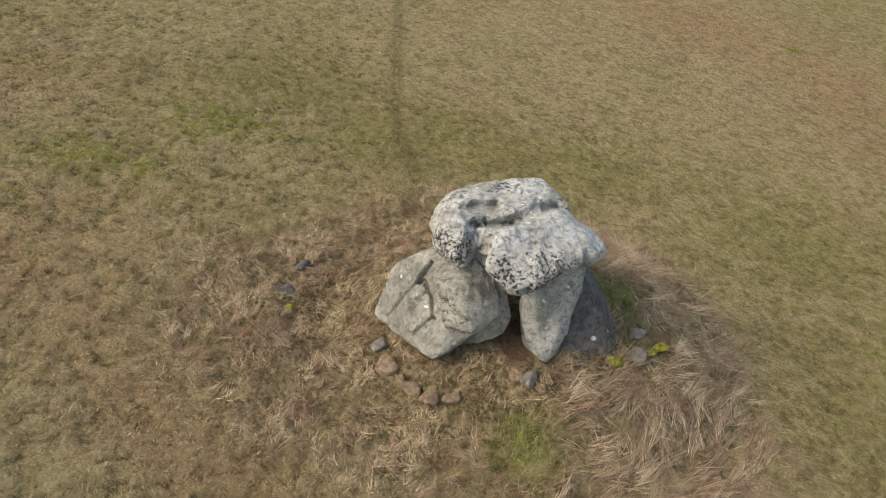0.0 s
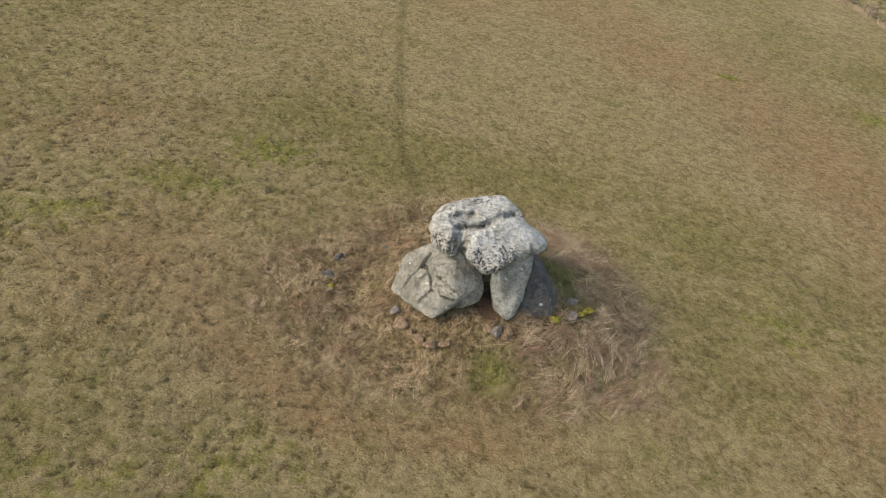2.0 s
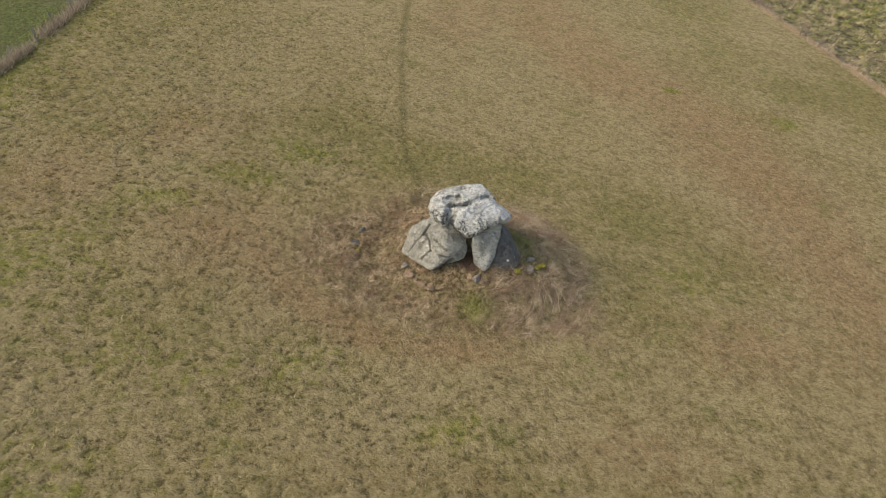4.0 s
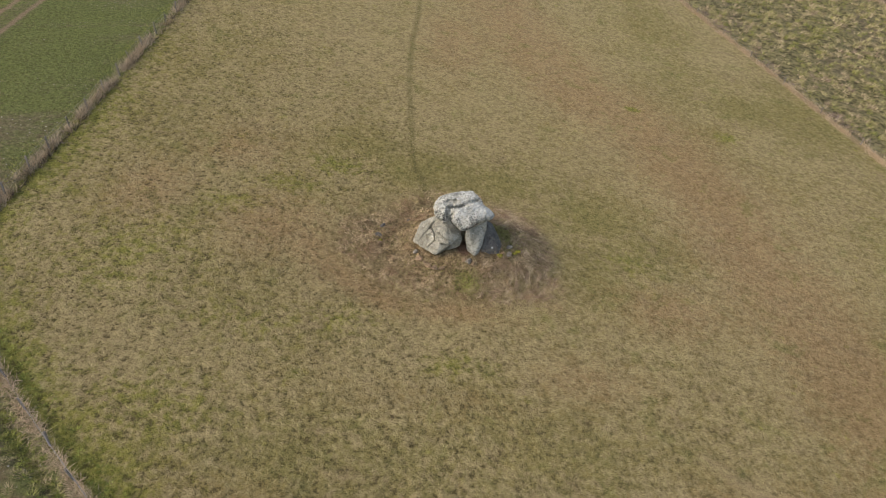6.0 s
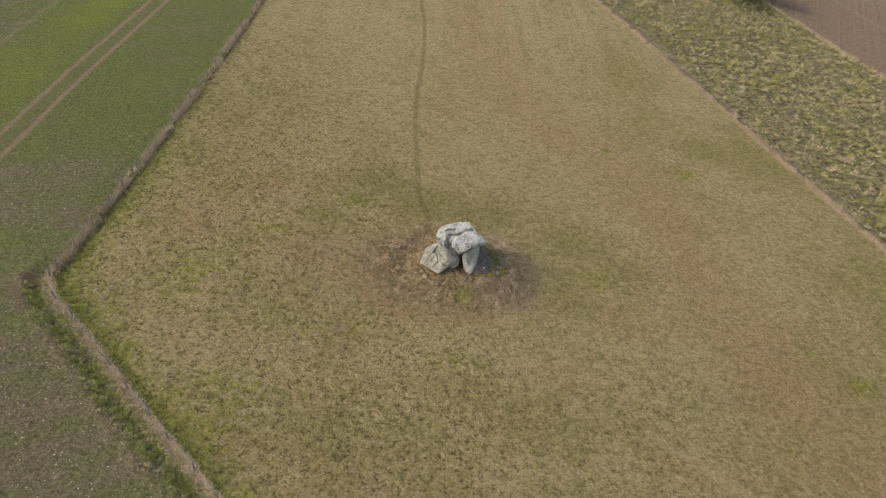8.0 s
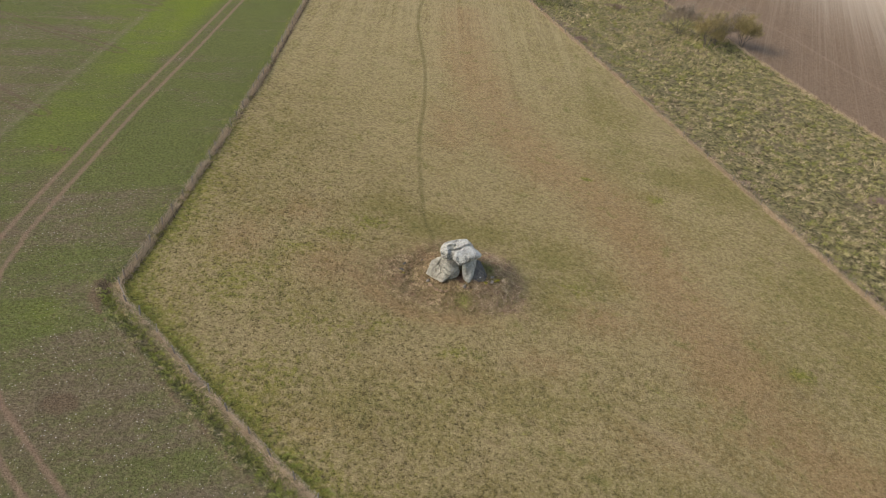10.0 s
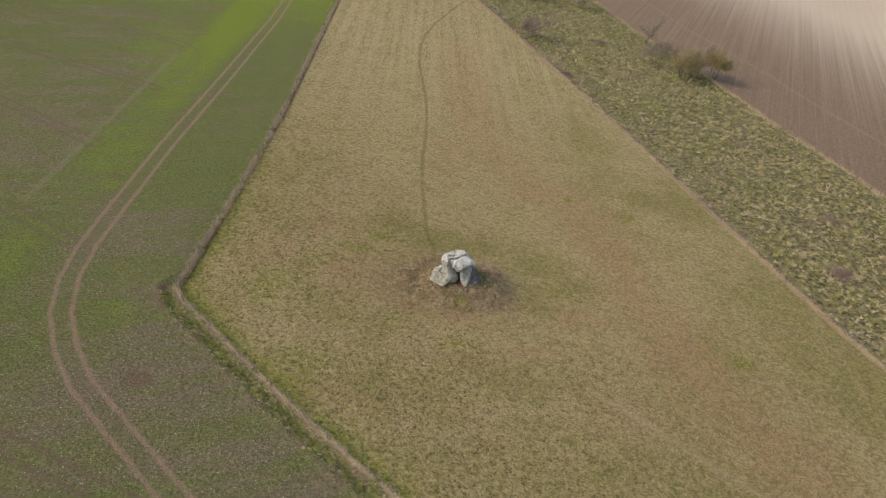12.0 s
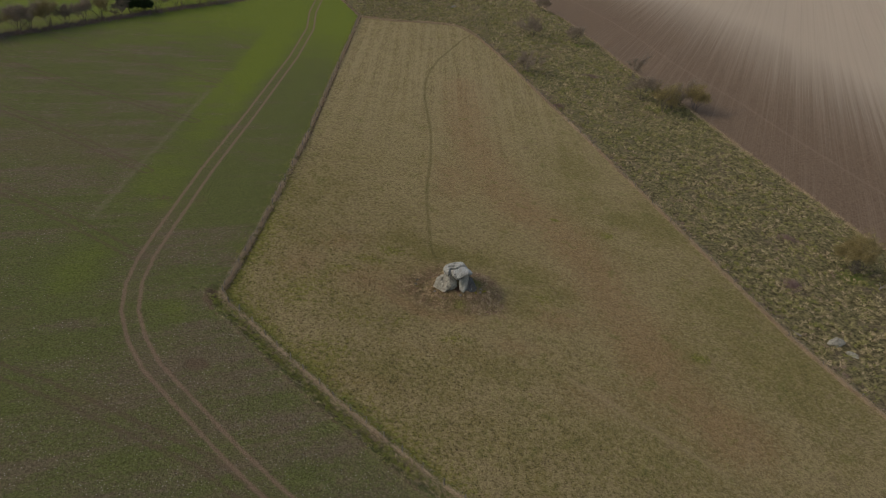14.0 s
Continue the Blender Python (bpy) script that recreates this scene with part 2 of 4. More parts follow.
def blade_material(name, dark, light, tip=None):
    m = Net(name, 0.75, 0.2)
    n = m.t.nodes.new("ShaderNodeNewGeometry")
    r = n.outputs["Random Per Island"]
    c = m.mix(r, dark, light)
    c = m.mix(m.step(m.noise(0.5, 3, 0.6, m.geo()), 0.4, 0.65, 0, 0.55), c, tip or dark)
    return m.done(c)


def stone_material(name, low, high, lichen=True, spots=(), crust=()):
    """Weathered sarsen: grey body with ochre tints, pale crust, black lichen flakes in colonies, white rosettes."""
    m = Net(name, 0.9, 0.15)
    p = m.obj()
    grain, body = m.noise(46, 4, 0.75, p), m.noise(1.7, 6, 0.66, p, 0.5)
    mottle = m.noise(6.5, 6, 0.7, p, 0.6)

    def near(x, y, z, r, soft=0.25):
        n = m.t.nodes.new("ShaderNodeVectorMath")
        n.operation = "DISTANCE"
        m.t.links.new(p, n.inputs[0])
        n.inputs[1].default_value = (x, y, z)
        d = m.math("ADD", n.outputs["Value"], m.math("MULTIPLY", m.math("SUBTRACT", mottle, 0.5), 1.1))
        return m.step(d, r, r * soft)

    c = m.mix(m.step(body, 0.32, 0.66), low, high)
    for x, y, z, r in crust:
        c = m.mix(m.math("MULTIPLY", near(x, y, z, r), 0.6), c, (0.6, 0.6, 0.555))
    c = m.mix(m.step(mottle, 0.53, 0.36, 0, 0.68), c, tuple(v * 0.5 for v in low))
    c = m.mix(m.step(mottle, 0.56, 0.72, 0, 0.45), c, tuple(min(v * 1.2, 0.7) for v in high))
    c = m.mix(m.step(m.noise(2.6, 4, 0.6, p, 1.0), 0.56, 0.7, 0, 0.45), c, (0.3, 0.25, 0.15))
    c = m.mix(m.step(m.noise(3.4, 4, 0.6, m.shift(p, 0.2, 1.0), 0.8), 0.6, 0.72, 0, 0.4), c, (0.2, 0.215, 0.17))
    c = m.mix(m.step(grain, 0.48, 0.34, 0, 0.6), c, tuple(v * 0.4 for v in low))
    c = m.mix(m.step(grain, 0.6, 0.72, 0, 0.3), c, tuple(min(v * 1.3, 0.72) for v in high))
    seams = m.math("ABSOLUTE", m.math("SUBTRACT", m.noise(2.2, 4, 0.6, p, 1.4), 0.5))
    c = m.mix(m.step(seams, 0.012, 0.001, 0, 0.3), c, tuple(v * 0.3 for v in low))
    h = m.math("ADD", m.math("MULTIPLY", body, 0.8), m.math("ADD", m.math("MULTIPLY", grain, 0.3), m.math("MULTIPLY", mottle, 1.0)))
    h = m.math("SUBTRACT", h, m.step(seams, 0.02, 0.0, 0, 0.12))
    # pits: sunk in the bump, with their inner shade painted dark
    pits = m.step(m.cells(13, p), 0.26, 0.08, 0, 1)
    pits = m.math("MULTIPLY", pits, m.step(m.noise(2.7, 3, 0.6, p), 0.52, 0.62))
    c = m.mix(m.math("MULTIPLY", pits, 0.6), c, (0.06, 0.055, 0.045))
    h = m.math("SUBTRACT", h, m.math("MULTIPLY", pits, 0.6))
    if lichen:
        zone = m.step(m.noise(1.5, 3, 0.6, p, 0.5), 0.58, 0.72, 0, 0.35)
        for x, y, z, r in spots:
            zone = m.math("MAXIMUM", zone, near(x, y, z, r))
        flake = m.noise(15, 4, 0.6, m.shift(p, 0.03, 9.0), 0.4)
        black = m.math("ADD", flake, m.math("MULTIPLY", zone, 0.145))
        c = m.mix(m.step(black, 0.655, 0.68, 0, 0.92), c, (0.035, 0.035, 0.033))
        h = m.math("ADD", h, m.step(black, 0.65, 0.69, 0, 0.2))
        white = m.step(m.math("ADD", m.cells(2.6, m.shift(p, 0.05, 6.0)), m.math("MULTIPLY", grain, 0.2)), 0.26, 0.19, 0, 0.8)
        white = m.math("MULTIPLY", white, m.step(m.noise(1.3, 2, 0.5, p), 0.45, 0.54))
        c = m.mix(white, c, (0.72, 0.72, 0.66))
    return m.done(c, h, 0.95, 0.085)


def plain_material(name, a, b, scale, rough=0.85, strength=0.4, depth=0.01, streak=1.0):
    m = Net(name, rough, 0.2)
    p = m.obj()
    q = m.stretch(p, 1, 1, streak)
    n, f = m.noise(scale, 5, 0.65, q), m.noise(scale * 7, 4, 0.7, q)
    c = m.mix(m.step(n, 0.3, 0.7), a, b)
    c = m.mix(m.step(f, 0.55, 0.35, 0, 0.45), c, tuple(v * 0.45 for v in a))
    return m.done(c, m.math("ADD", n, m.math("MULTIPLY", f, 0.5)), strength, depth)


GROUND = ground_material()
CAP = stone_material("capstone_sarsen", (0.29, 0.285, 0.245), (0.57, 0.56, 0.485), True,
                     ((1.5, -1.6, 3.55, 1.0), (0.5, -1.65, 3.5, 0.9), (-0.75, -0.75, 3.65, 0.8), (-0.3, -0.95, 3.6, 0.6), (2.4, 0.75, 3.8, 0.8), (0.6, 1.0, 4.0, 0.5), (1.1, -1.75, 3.2, 0.6), (-0.6, 0.9, 3.9, 0.5)),
                     ((2.0, -0.4, 3.95, 1.0), (1.3, 1.2, 4.05, 0.8), (2.7, -0.5, 3.5, 0.7), (0.7, -1.0, 4.0, 0.6)))
SARSEN = stone_material("upright_sarsen", (0.225, 0.213, 0.168), (0.42, 0.402, 0.33), True, ((-0.4, -1.35, 2.6, 0.45), (-0.15, -1.6, 2.35, 0.3)), ((0.1, -1.45, 2.3, 0.5),))
PALE = stone_material("pillar_sarsen", (0.26, 0.252, 0.205), (0.5, 0.485, 0.41), True)
DARK = stone_material("dark_sarsen", (0.115, 0.105, 0.09), (0.2, 0.185, 0.16), True)
BOULDER = stone_material("boulder_stone", (0.2, 0.135, 0.08), (0.4, 0.29, 0.185), False)
PEBBLE = stone_material("lichened_stone", (0.2, 0.17, 0.135), (0.38, 0.34, 0.28), True)
MOSS = plain_material("moss", (0.1, 0.095, 0.018), (0.4, 0.34, 0.05), 9, 0.95, 0.8, 0.03)
WOOD = plain_material("weathered_wood", (0.14, 0.12, 0.1), (0.32, 0.29, 0.25), 5, 0.85, 0.4, 0.01, 0.15)
WIRE = plain_material("dull_wire", (0.2, 0.2, 0.2), (0.3, 0.3, 0.3), 30, 0.5)
BARK = plain_material("bark", (0.08, 0.065, 0.05), (0.2, 0.17, 0.135), 6, 0.9, 0.5, 0.02, 0.3)
TWIG = blade_material("twigs", (0.14, 0.11, 0.08), (0.42, 0.345, 0.25))
BUDS = blade_material("budding_twigs", (0.14, 0.112, 0.045), (0.4, 0.325, 0.145))
EVERGREEN = blade_material("evergreen_leaves", (0.018, 0.03, 0.01), (0.05, 0.075, 0.025))


def turf_material():
    m = Net("turf_blades", 0.75, 0.2)
    p = m.geo()
    n = m.t.nodes.new("ShaderNodeNewGeometry")
    r = n.outputs["Random Per Island"]
    r = m.math("ADD", m.math("MULTIPLY", r, 0.4), m.math("MULTIPLY", m.attr("tone"), 0.6))
    greener, rusty, lusher = sward(m, p, m.noise(1.9, 5, 0.66, p), m.noise(0.16, 4, 0.62, p))
    c = m.mix(greener, m.mix(r, (0.2, 0.155, 0.07), (0.53, 0.43, 0.225)), m.mix(r, (0.13, 0.115, 0.038), (0.39, 0.335, 0.125)))
    c = m.mix(rusty, c, m.mix(r, (0.2, 0.13, 0.066), (0.52, 0.372, 0.2)))
    c = m.mix(lusher, c, m.mix(r, (0.12, 0.13, 0.018), (0.4, 0.39, 0.085)))
    return m.done(c)


def tone_material(name, dark, light, low, high):
    """Blades whose colour goes by the clump that they belong to, then by the blade."""
    m = Net(name, 0.8, 0.15)
    r = m.t.nodes.new("ShaderNodeNewGeometry").outputs["Random Per Island"]
    return m.done(m.mix(m.step(m.attr("tone"), 0.3, 0.7), m.mix(r, low, high), m.mix(r, dark, light)))


TURF = turf_material()
STRAW = tone_material("straw_blades", (0.24, 0.172, 0.098), (0.66, 0.51, 0.31), (0.1, 0.06, 0.034), (0.4, 0.265, 0.15))
STALK = tone_material("long_dead_stalks", (0.22, 0.16, 0.1), (0.66, 0.52, 0.335), (0.075, 0.048, 0.033), (0.36, 0.245, 0.155))
GREYSTRAW = blade_material("grey_dead_grass", (0.18, 0.138, 0.092), (0.6, 0.475, 0.32), (0.37, 0.285, 0.185))
TANSTRAW = blade_material("tan_dead_grass", (0.24, 0.175, 0.108), (0.64, 0.5, 0.325), (0.45, 0.335, 0.21))
DARKSTEM = blade_material("dark_stems", (0.04, 0.03, 0.022), (0.17, 0.125, 0.085))


def tussock_material():
    """Rank grass: each tussock straw, green or dun, with paler and darker blades."""
    m = Net("tussock_blades", 0.8, 0.15)
    p = m.geo()
    r = m.t.nodes.new("ShaderNodeNewGeometry").outputs["Random Per Island"]
    t = m.math("ADD", m.attr("tone"), m.math("MULTIPLY", m.math("SUBTRACT", m.noise(0.09, 3, 0.6, p), 0.5), 1.3))
    c = m.mix(m.step(t, 0.22, 0.42), m.mix(r, (0.12, 0.13, 0.036), (0.31, 0.3, 0.095)), m.mix(r, (0.2, 0.178, 0.075), (0.44, 0.39, 0.185)))
    c = m.mix(m.step(t, 0.5, 0.75), c, m.mix(r, (0.25, 0.2, 0.11), (0.55, 0.45, 0.275)))
    c = m.mix(m.step(t, 0.9, 1.1), c, m.mix(r, (0.16, 0.115, 0.08), (0.4, 0.3, 0.215)))
    return m.done(c)


TUSSOCK = tussock_material()
LUSH = blade_material("green_blades", (0.13, 0.155, 0.028), (0.42, 0.43, 0.11))
BRAMBLE = blade_material("bramble_stems", (0.15, 0.1, 0.088), (0.36, 0.26, 0.225))

# ---- shared builders ----
SLOPE = -0.157


def hash2(ix, iy, seed):
    h = (ix.astype(np.int64) * 374761393 + iy.astype(np.int64) * 668265263 + seed * 974634777) & 0xFFFFFFFF
    h = ((h ^ (h >> 13)) * 1274126177) & 0xFFFFFFFF
    return ((h ^ (h >> 16)) & 0xFFFF) / 65535.0


def vnoise(x, y, scale, seed=0):
    """Smooth noise, 0 to 1, on numpy arrays; scale in metres."""
    x, y = np.asarray(x, float) / scale, np.asarray(y, float) / scale
    ix, iy = np.floor(x), np.floor(y)
    fx, fy = x - ix, y - iy
    fx, fy = fx * fx * (3 - 2 * fx), fy * fy * (3 - 2 * fy)
    a, b = hash2(ix, iy, seed), hash2(ix + 1, iy, seed)
    c, d = hash2(ix, iy + 1, seed), hash2(ix + 1, iy + 1, seed)
    return (a * (1 - fx) + b * fx) * (1 - fy) + (c * (1 - fx) + d * fx) * fy


def plane_z(x):
    """The hillside falls away to +x and levels out far off."""
    return SLOPE * 230 * np.tanh(np.asarray(x, float) / 230 * (1 + 0.3 * (np.asarray(x, float) / 230) ** 2))


def mound_radius(x, y):
    a = np.arctan2(y - 0.7, x - 0.4)
    return np.hypot((x - 0.4) / 7.0, (y - 0.7) / 5.5) * (1 + 0.09 * np.sin(3 * a + 0.6) + 0.05 * np.sin(5 * a + 2))


def tuft_field(x, y):
    """Clumps of the grass sward, 0 in the gaps to 1 on the crowns."""
    x, y = np.asarray(x, float), np.asarray(y, float)
    u = 0.82 * x - 0.57 * y + 0.3 * vnoise(x, y, 0.5, 21)
    v = 0.57 * x + 0.82 * y + 0.3 * vnoise(x, y, 0.5, 22)
    n = 0.55 * vnoise(u * 0.8, v, 0.17, 4) + 0.25 * vnoise(v, u, 0.36, 5) + 0.2 * vnoise(u, v, 0.1, 6)
    n = np.clip((n - 0.26) / 0.46, 0, 1)
    return n * n * (3 - 2 * n)


def tuftiness(x, y):
    """Rank tufts on the uphill and near sides of the pasture, short mown sward on the rest."""
    return np.clip(0.62 - x / 24 - (y - 2) / 55 + 0.5 * (vnoise(x, y, 7.0, 23) - 0.5), 0.14, 1.0)


def land(x, y, fine=True):
    x, y = np.asarray(x, float), np.asarray(y, float)
    p = plane_z(x)
    d = 1.45 - 0.052 * ((x - 0.3) ** 2 + 1.35 * (y - 0.5) ** 2)
    k = 0.35
    h = np.maximum(k - np.abs(p - d), 0) / k
    z = np.maximum(p, d) + h * h * k / 4
    if fine:
        near = np.exp(-((np.hypot(x, y) / 90) ** 2))
        z = z + near * (0.08 * (vnoise(x, y, 1.3, 3) - 0.5) + 0.1 * tuftiness(x, y) * (tuft_field(x, y) - 0.5))
        d = lines_near(x, y, FENCE_FRONT)
        z = z + 0.22 * np.exp(-((d + 0.1) / 0.45) ** 2) - 0.16 * np.exp(-((d + 1.0) / 0.35) ** 2) + 0.16 * np.exp(-((d + 2.0) / 0.5) ** 2)
        m = np.clip(1.15 - mound_radius(x, y), 0, 1) * np.clip(np.hypot(x - 0.6, y + 0.3) / 2.6 - 0.7, 0, 1)
        z = z + m * (0.34 * (vnoise(x, y, 0.9, 7) - 0.42) + 0.16 * (vnoise(x, y, 0.35, 8) - 0.5))
    return z


def ground_z(x, y):
    return float(land(np.array([x]), np.array([y]))[0])


def part(name, bm, material, parent=None, label=""):
    me = bpy.data.meshes.new(name)
    bm.to_mesh(me)
    bm.free()
    me.materials.append(material)
    ob = new(name, me)
    ob.parent = parent
    if label:
        ob["label"] = label
    return ob


def mesh_of(name, verts, faces, material, smooth=False):
    """A mesh from numpy arrays; all faces have the same number of corners."""
    verts, faces = np.asarray(verts, np.float32), np.asarray(faces, np.int32)
    me = bpy.data.meshes.new(name)
    n = faces.shape[1]
    me.vertices.add(len(verts))
    me.vertices.foreach_set("co", verts.ravel())
    me.loops.add(faces.size)
    me.loops.foreach_set("vertex_index", faces.ravel())
    me.polygons.add(len(faces))
    me.polygons.foreach_set("loop_start", np.arange(len(faces), dtype=np.int32) * n)
    me.polygons.foreach_set("loop_total", np.full(len(faces), n, np.int32))
    if smooth:
        me.polygons.foreach_set("use_smooth", np.ones(len(faces), bool))
    me.update(calc_edges=True)
    me.materials.append(material)
    return me


def lines_near(x, y, line):
    """Signed distance to a polyline: positive to its left."""
    best, sign = np.full(x.shape, 1e9), np.ones(x.shape)
    for (ax, ay), (bx, by) in zip(line, line[1:]):
        dx, dy = bx - ax, by - ay
        t = np.clip(((x - ax) * dx + (y - ay) * dy) / (dx * dx + dy * dy), 0, 1)
        d = np.hypot(x - ax - t * dx, y - ay - t * dy)
        s = np.where(dx * (y - ay) - dy * (x - ax) >= 0, 1.0, -1.0)
        near = d < best
        best, sign = np.where(near, d, best), np.where(near, s, sign)
    return best * sign


def area_depth(x, y, ring):
    """Signed distance to a closed outline: positive inside."""
    inside = np.zeros(x.shape, bool)
    for (ax, ay), (bx, by) in zip(ring, ring[1:] + ring[:1]):
        if ay != by:
            inside ^= ((ay > y) != (by > y)) & (x < (bx - ax) * (y - ay) / (by - ay) + ax)
    d = np.abs(lines_near(x, y, ring + ring[:1]))
    return np.where(inside, d, -d)


def along(line, step, jitter=0.0, rng=None):
    """Points every step metres along a polyline, with the direction."""
    out, left = [], 0.0
    for (ax, ay), (bx, by) in zip(line, line[1:]):
        n = math.hypot(bx - ax, by - ay)
        s = left
        while s < n:
            j = rng.uniform(-jitter, jitter) if rng is not None else 0.0
            f = min(max((s + j) / n, 0), 1)
            out.append((ax + (bx - ax) * f, ay + (by - ay) * f, math.atan2(by - ay, bx - ax)))
            s += step
        left = s - n
    return out


# ---- the plan ----
FENCE_LEFT = [(-34.2, 157), (-26.6, 139.2), (-26.9, 90), (-27.1, 45), (-27.8, 22), (-28.3, 10), (-29.0, -2.0), (-29.4, -6.6)]
FENCE_FRONT = [(-29.4, -6.6), (-28.2, -8.7), (-24.6, -12.0), (-19.8, -16.9), (-12.6, -23.7), (-3.0, -32.0), (6.0, -38.8), (33, -59.5), (60, -80)]
FAR_EDGE = [(-26.6, 139.2), (-15.8, 141), (-5.4, 145.5), (1.8, 147.2), (5.4, 145), (9.6, 137.2)]
RIGHT_EDGE = [(9.6, 137.2), (15.2, 121), (20, 103.5), (25, 86), (30.5, 67.5), (35.6, 48.6), (40.2, 31.5), (45.3, 13), (49.2, -0.8), (53, -10.3), (57, -19)]
PLOUGH_EDGE = [(-60, 330), (33.2, 205), (44, 178), (50.5, 151.6), (54.4, 131), (64.5, 99.7), (69, 79), (77.4, 48.8), (82, 30), (90, 5), (120, -60), (180, -160)]
TRAM = [(-41.2, 160), (-40.3, 136), (-38.2, 118), (-38.0, 92), (-39.3, 52.7), (-40.5, 26), (-40.8, 7), (-40.8, -1), (-40.2, -7), (-38.7, -12.5), (-36.2, -17.3),
        (-33, -21.6), (-29.1, -25.3), (-25.4, -28.8), (-22, -32), (-16.5, -36.7), (2, -51), (30, -74)]
PATH_LINE = [(-2.6, 6.6), (-3.5, 10.5), (-3.7, 17.4), (-3.9, 27), (-3.9, 33.6), (-3.5, 42), (-3.5, 50), (-3.8, 58), (-4.6, 67), (-5.4, 77), (-5.5, 87), (-4.5, 97), (-2.3, 108), (1.5, 120.5), (4.5, 131), (8, 140)]
OLD_TRAMS = [[(-120, 95), (-79, 76), (-61.7, 71.5), (-50, 67)], [(-110, 68), (-67.4, 52), (-48.2, 45)], [(-110, 53), (-67, 33), (-49.2, 23)], [(-100, 28), (-53, 5.2), (-41.9, -1)], [(-80, -14), (-40, -27), (-24, -33.5), (0, -50)]]
PASTURE = FENCE_LEFT[1:] + FENCE_FRONT[1:] + [(70, -50)] + RIGHT_EDGE[::-1] + FAR_EDGE[::-1][1:-1]
CROP = FENCE_LEFT[:-1] + FENCE_FRONT + [(400, -700), (-1500, -1200), (-1500, 1500), (-90, 300)]
PLOUGHED = PLOUGH_EDGE + [(400, -700), (1500, -700), (1500, 1500), (-60, 1500)]


def spots(x, y, rows):
    """Soft round patches: centre, half widths, strength."""
    v = np.zeros_like(x)
    for cx, cy, rx, ry, s in rows:
        v = np.maximum(v, s * np.exp(-(((x - cx) / rx) ** 2 + ((y - cy) / ry) ** 2)))
    return v


GREEN_SPOTS = ((30, -14, 12, 10, 0.6), (18, -27, 14, 8, 0.6), (46, -8, 9, 14, 0.8), (-2.5, 9.6, 4, 2.6, 1.2), (4, 9.2, 6, 2.6, 1.0), (11, 6, 4, 3, 1.0), (15, 2.5, 4, 3, 0.9), (11, -1, 3, 5, 0.7), (-6.5, 11.7, 5, 3, 0.9), (31, 29, 5, 4, 0.9), (38, 29, 6, 8, 0.9), (25, 45, 6, 30, 0.5), (33, -8, 6, 5, 0.7),
               (42, 5, 6, 9, 0.8), (4, -14.4, 8, 4, 0.6), (-6, -17, 9, 5, 0.7), (-12, -8, 8, 4, 0.5), (-22, 20, 6, 20, 0.4), (-10, -27, 14, 4, 0.6))
RUST_SPOTS = ((-20.8, 2.6, 3, 4, 0.6), (-11.6, 0.4, 4, 4, 0.6), (-10.8, -20.1, 5, 2, 0.35), (17.9, -18.6, 6, 3, 0.4), (15.1, -3.4, 5, 3, 0.6), (8.2, -10.5, 4, 2, 0.5), (-7.4, -3, 3, 3, 0.5), (-16, 9, 4, 4, 0.45), (0.5, 34.9, 4, 9, 0.6), (-2, -13, 8, 1.6, 0.3))
RUST_BAND = [(4, 90), (4, 60), (8, 40), (12, 29), (19.7, 19.4), (22.6, 10.3), (23.5, 3.3), (25.5, -6.7), (27, -13), (33, -22)]
LUSH_SPOTS = ((0.2, -10.2, 3.5, 1.3, 0.55), (-6.6, -7.6, 3, 1.3, 0.55), (-12.2, -8.6, 5, 2, 0.45), (1.1, -3.6, 0.8, 0.7, 0.7), (18.1, 25.2, 0.9, 0.5, 1.2), (27, 22, 1.5, 1, 0.8), (33.4, -8.1, 1.5, 1, 1.0), (-20, -4, 5, 5, 0.6), (13, 1, 3, 2, 0.5),
              (22.5, 107.5, 3, 2, 0.9), (43, 147, 4, 2.5, 1.1), (55, 94, 7, 3.5, 0.8), (70, 19, 5, 3.5, 0.9), (50, 130, 3, 10, 0.5), (-8.5, 8.5, 3, 1.6, 0.75), (-12, 5.5, 3.5, 1.6, 0.55), (-15.5, 2.5, 3, 1.4, 0.6), (-16, -15, 6, 3, 0.6))


def cover(x, y):
    """How green, rusty, lush and tufty the pasture is at each place."""
    ring = np.exp(-((mound_radius(x, y) - 1.3) / 0.22) ** 2) * np.clip(0.75 - y / 9, 0, 1) * np.clip(1 - x / 7, 0, 1)
    band = 0.68 * np.exp(-(np.abs(lines_near(x, y, RUST_BAND)) / 6.0) ** 2)
    rim = np.minimum(np.abs(lines_near(x, y, FENCE_LEFT)), np.abs(lines_near(x, y, FENCE_FRONT)))
    fade = np.clip((45 - y) / 40, 0.25, 1) * np.clip((25 - x) / 30, 0, 1)
    lush = np.maximum(spots(x, y, LUSH_SPOTS), (1.0 * np.exp(-rim / 1.7) + 0.28 * np.exp(-rim / 7)) * fade)
    return {"green": spots(x, y, GREEN_SPOTS), "rust": np.maximum(np.maximum(spots(x, y, RUST_SPOTS), band), 0.75 * ring), "lush": lush,
            "tufty": tuftiness(x, y) * np.clip(mound_radius(x, y) / 1.2 - 0.4, 0.5, 1)}


def axis(lo, hi, fine, mid_lo, mid_hi, mid, reach):
    """Grid lines: fine between lo and hi, then mid, then growing to the horizon."""
    out = list(np.arange(lo, hi + 1e-6, fine))
    for sign, end, middle in ((1, hi, mid_hi), (-1, lo, mid_lo)):
        s, x = fine, end
        while abs(x) < 1800:
            s = min(s * 1.06, mid) if sign * x < sign * middle else min(s * 1.06, 1.1) if abs(x) < reach else s * 1.16
            x += sign * s
            out.append(x)
    return np.array(sorted(out))


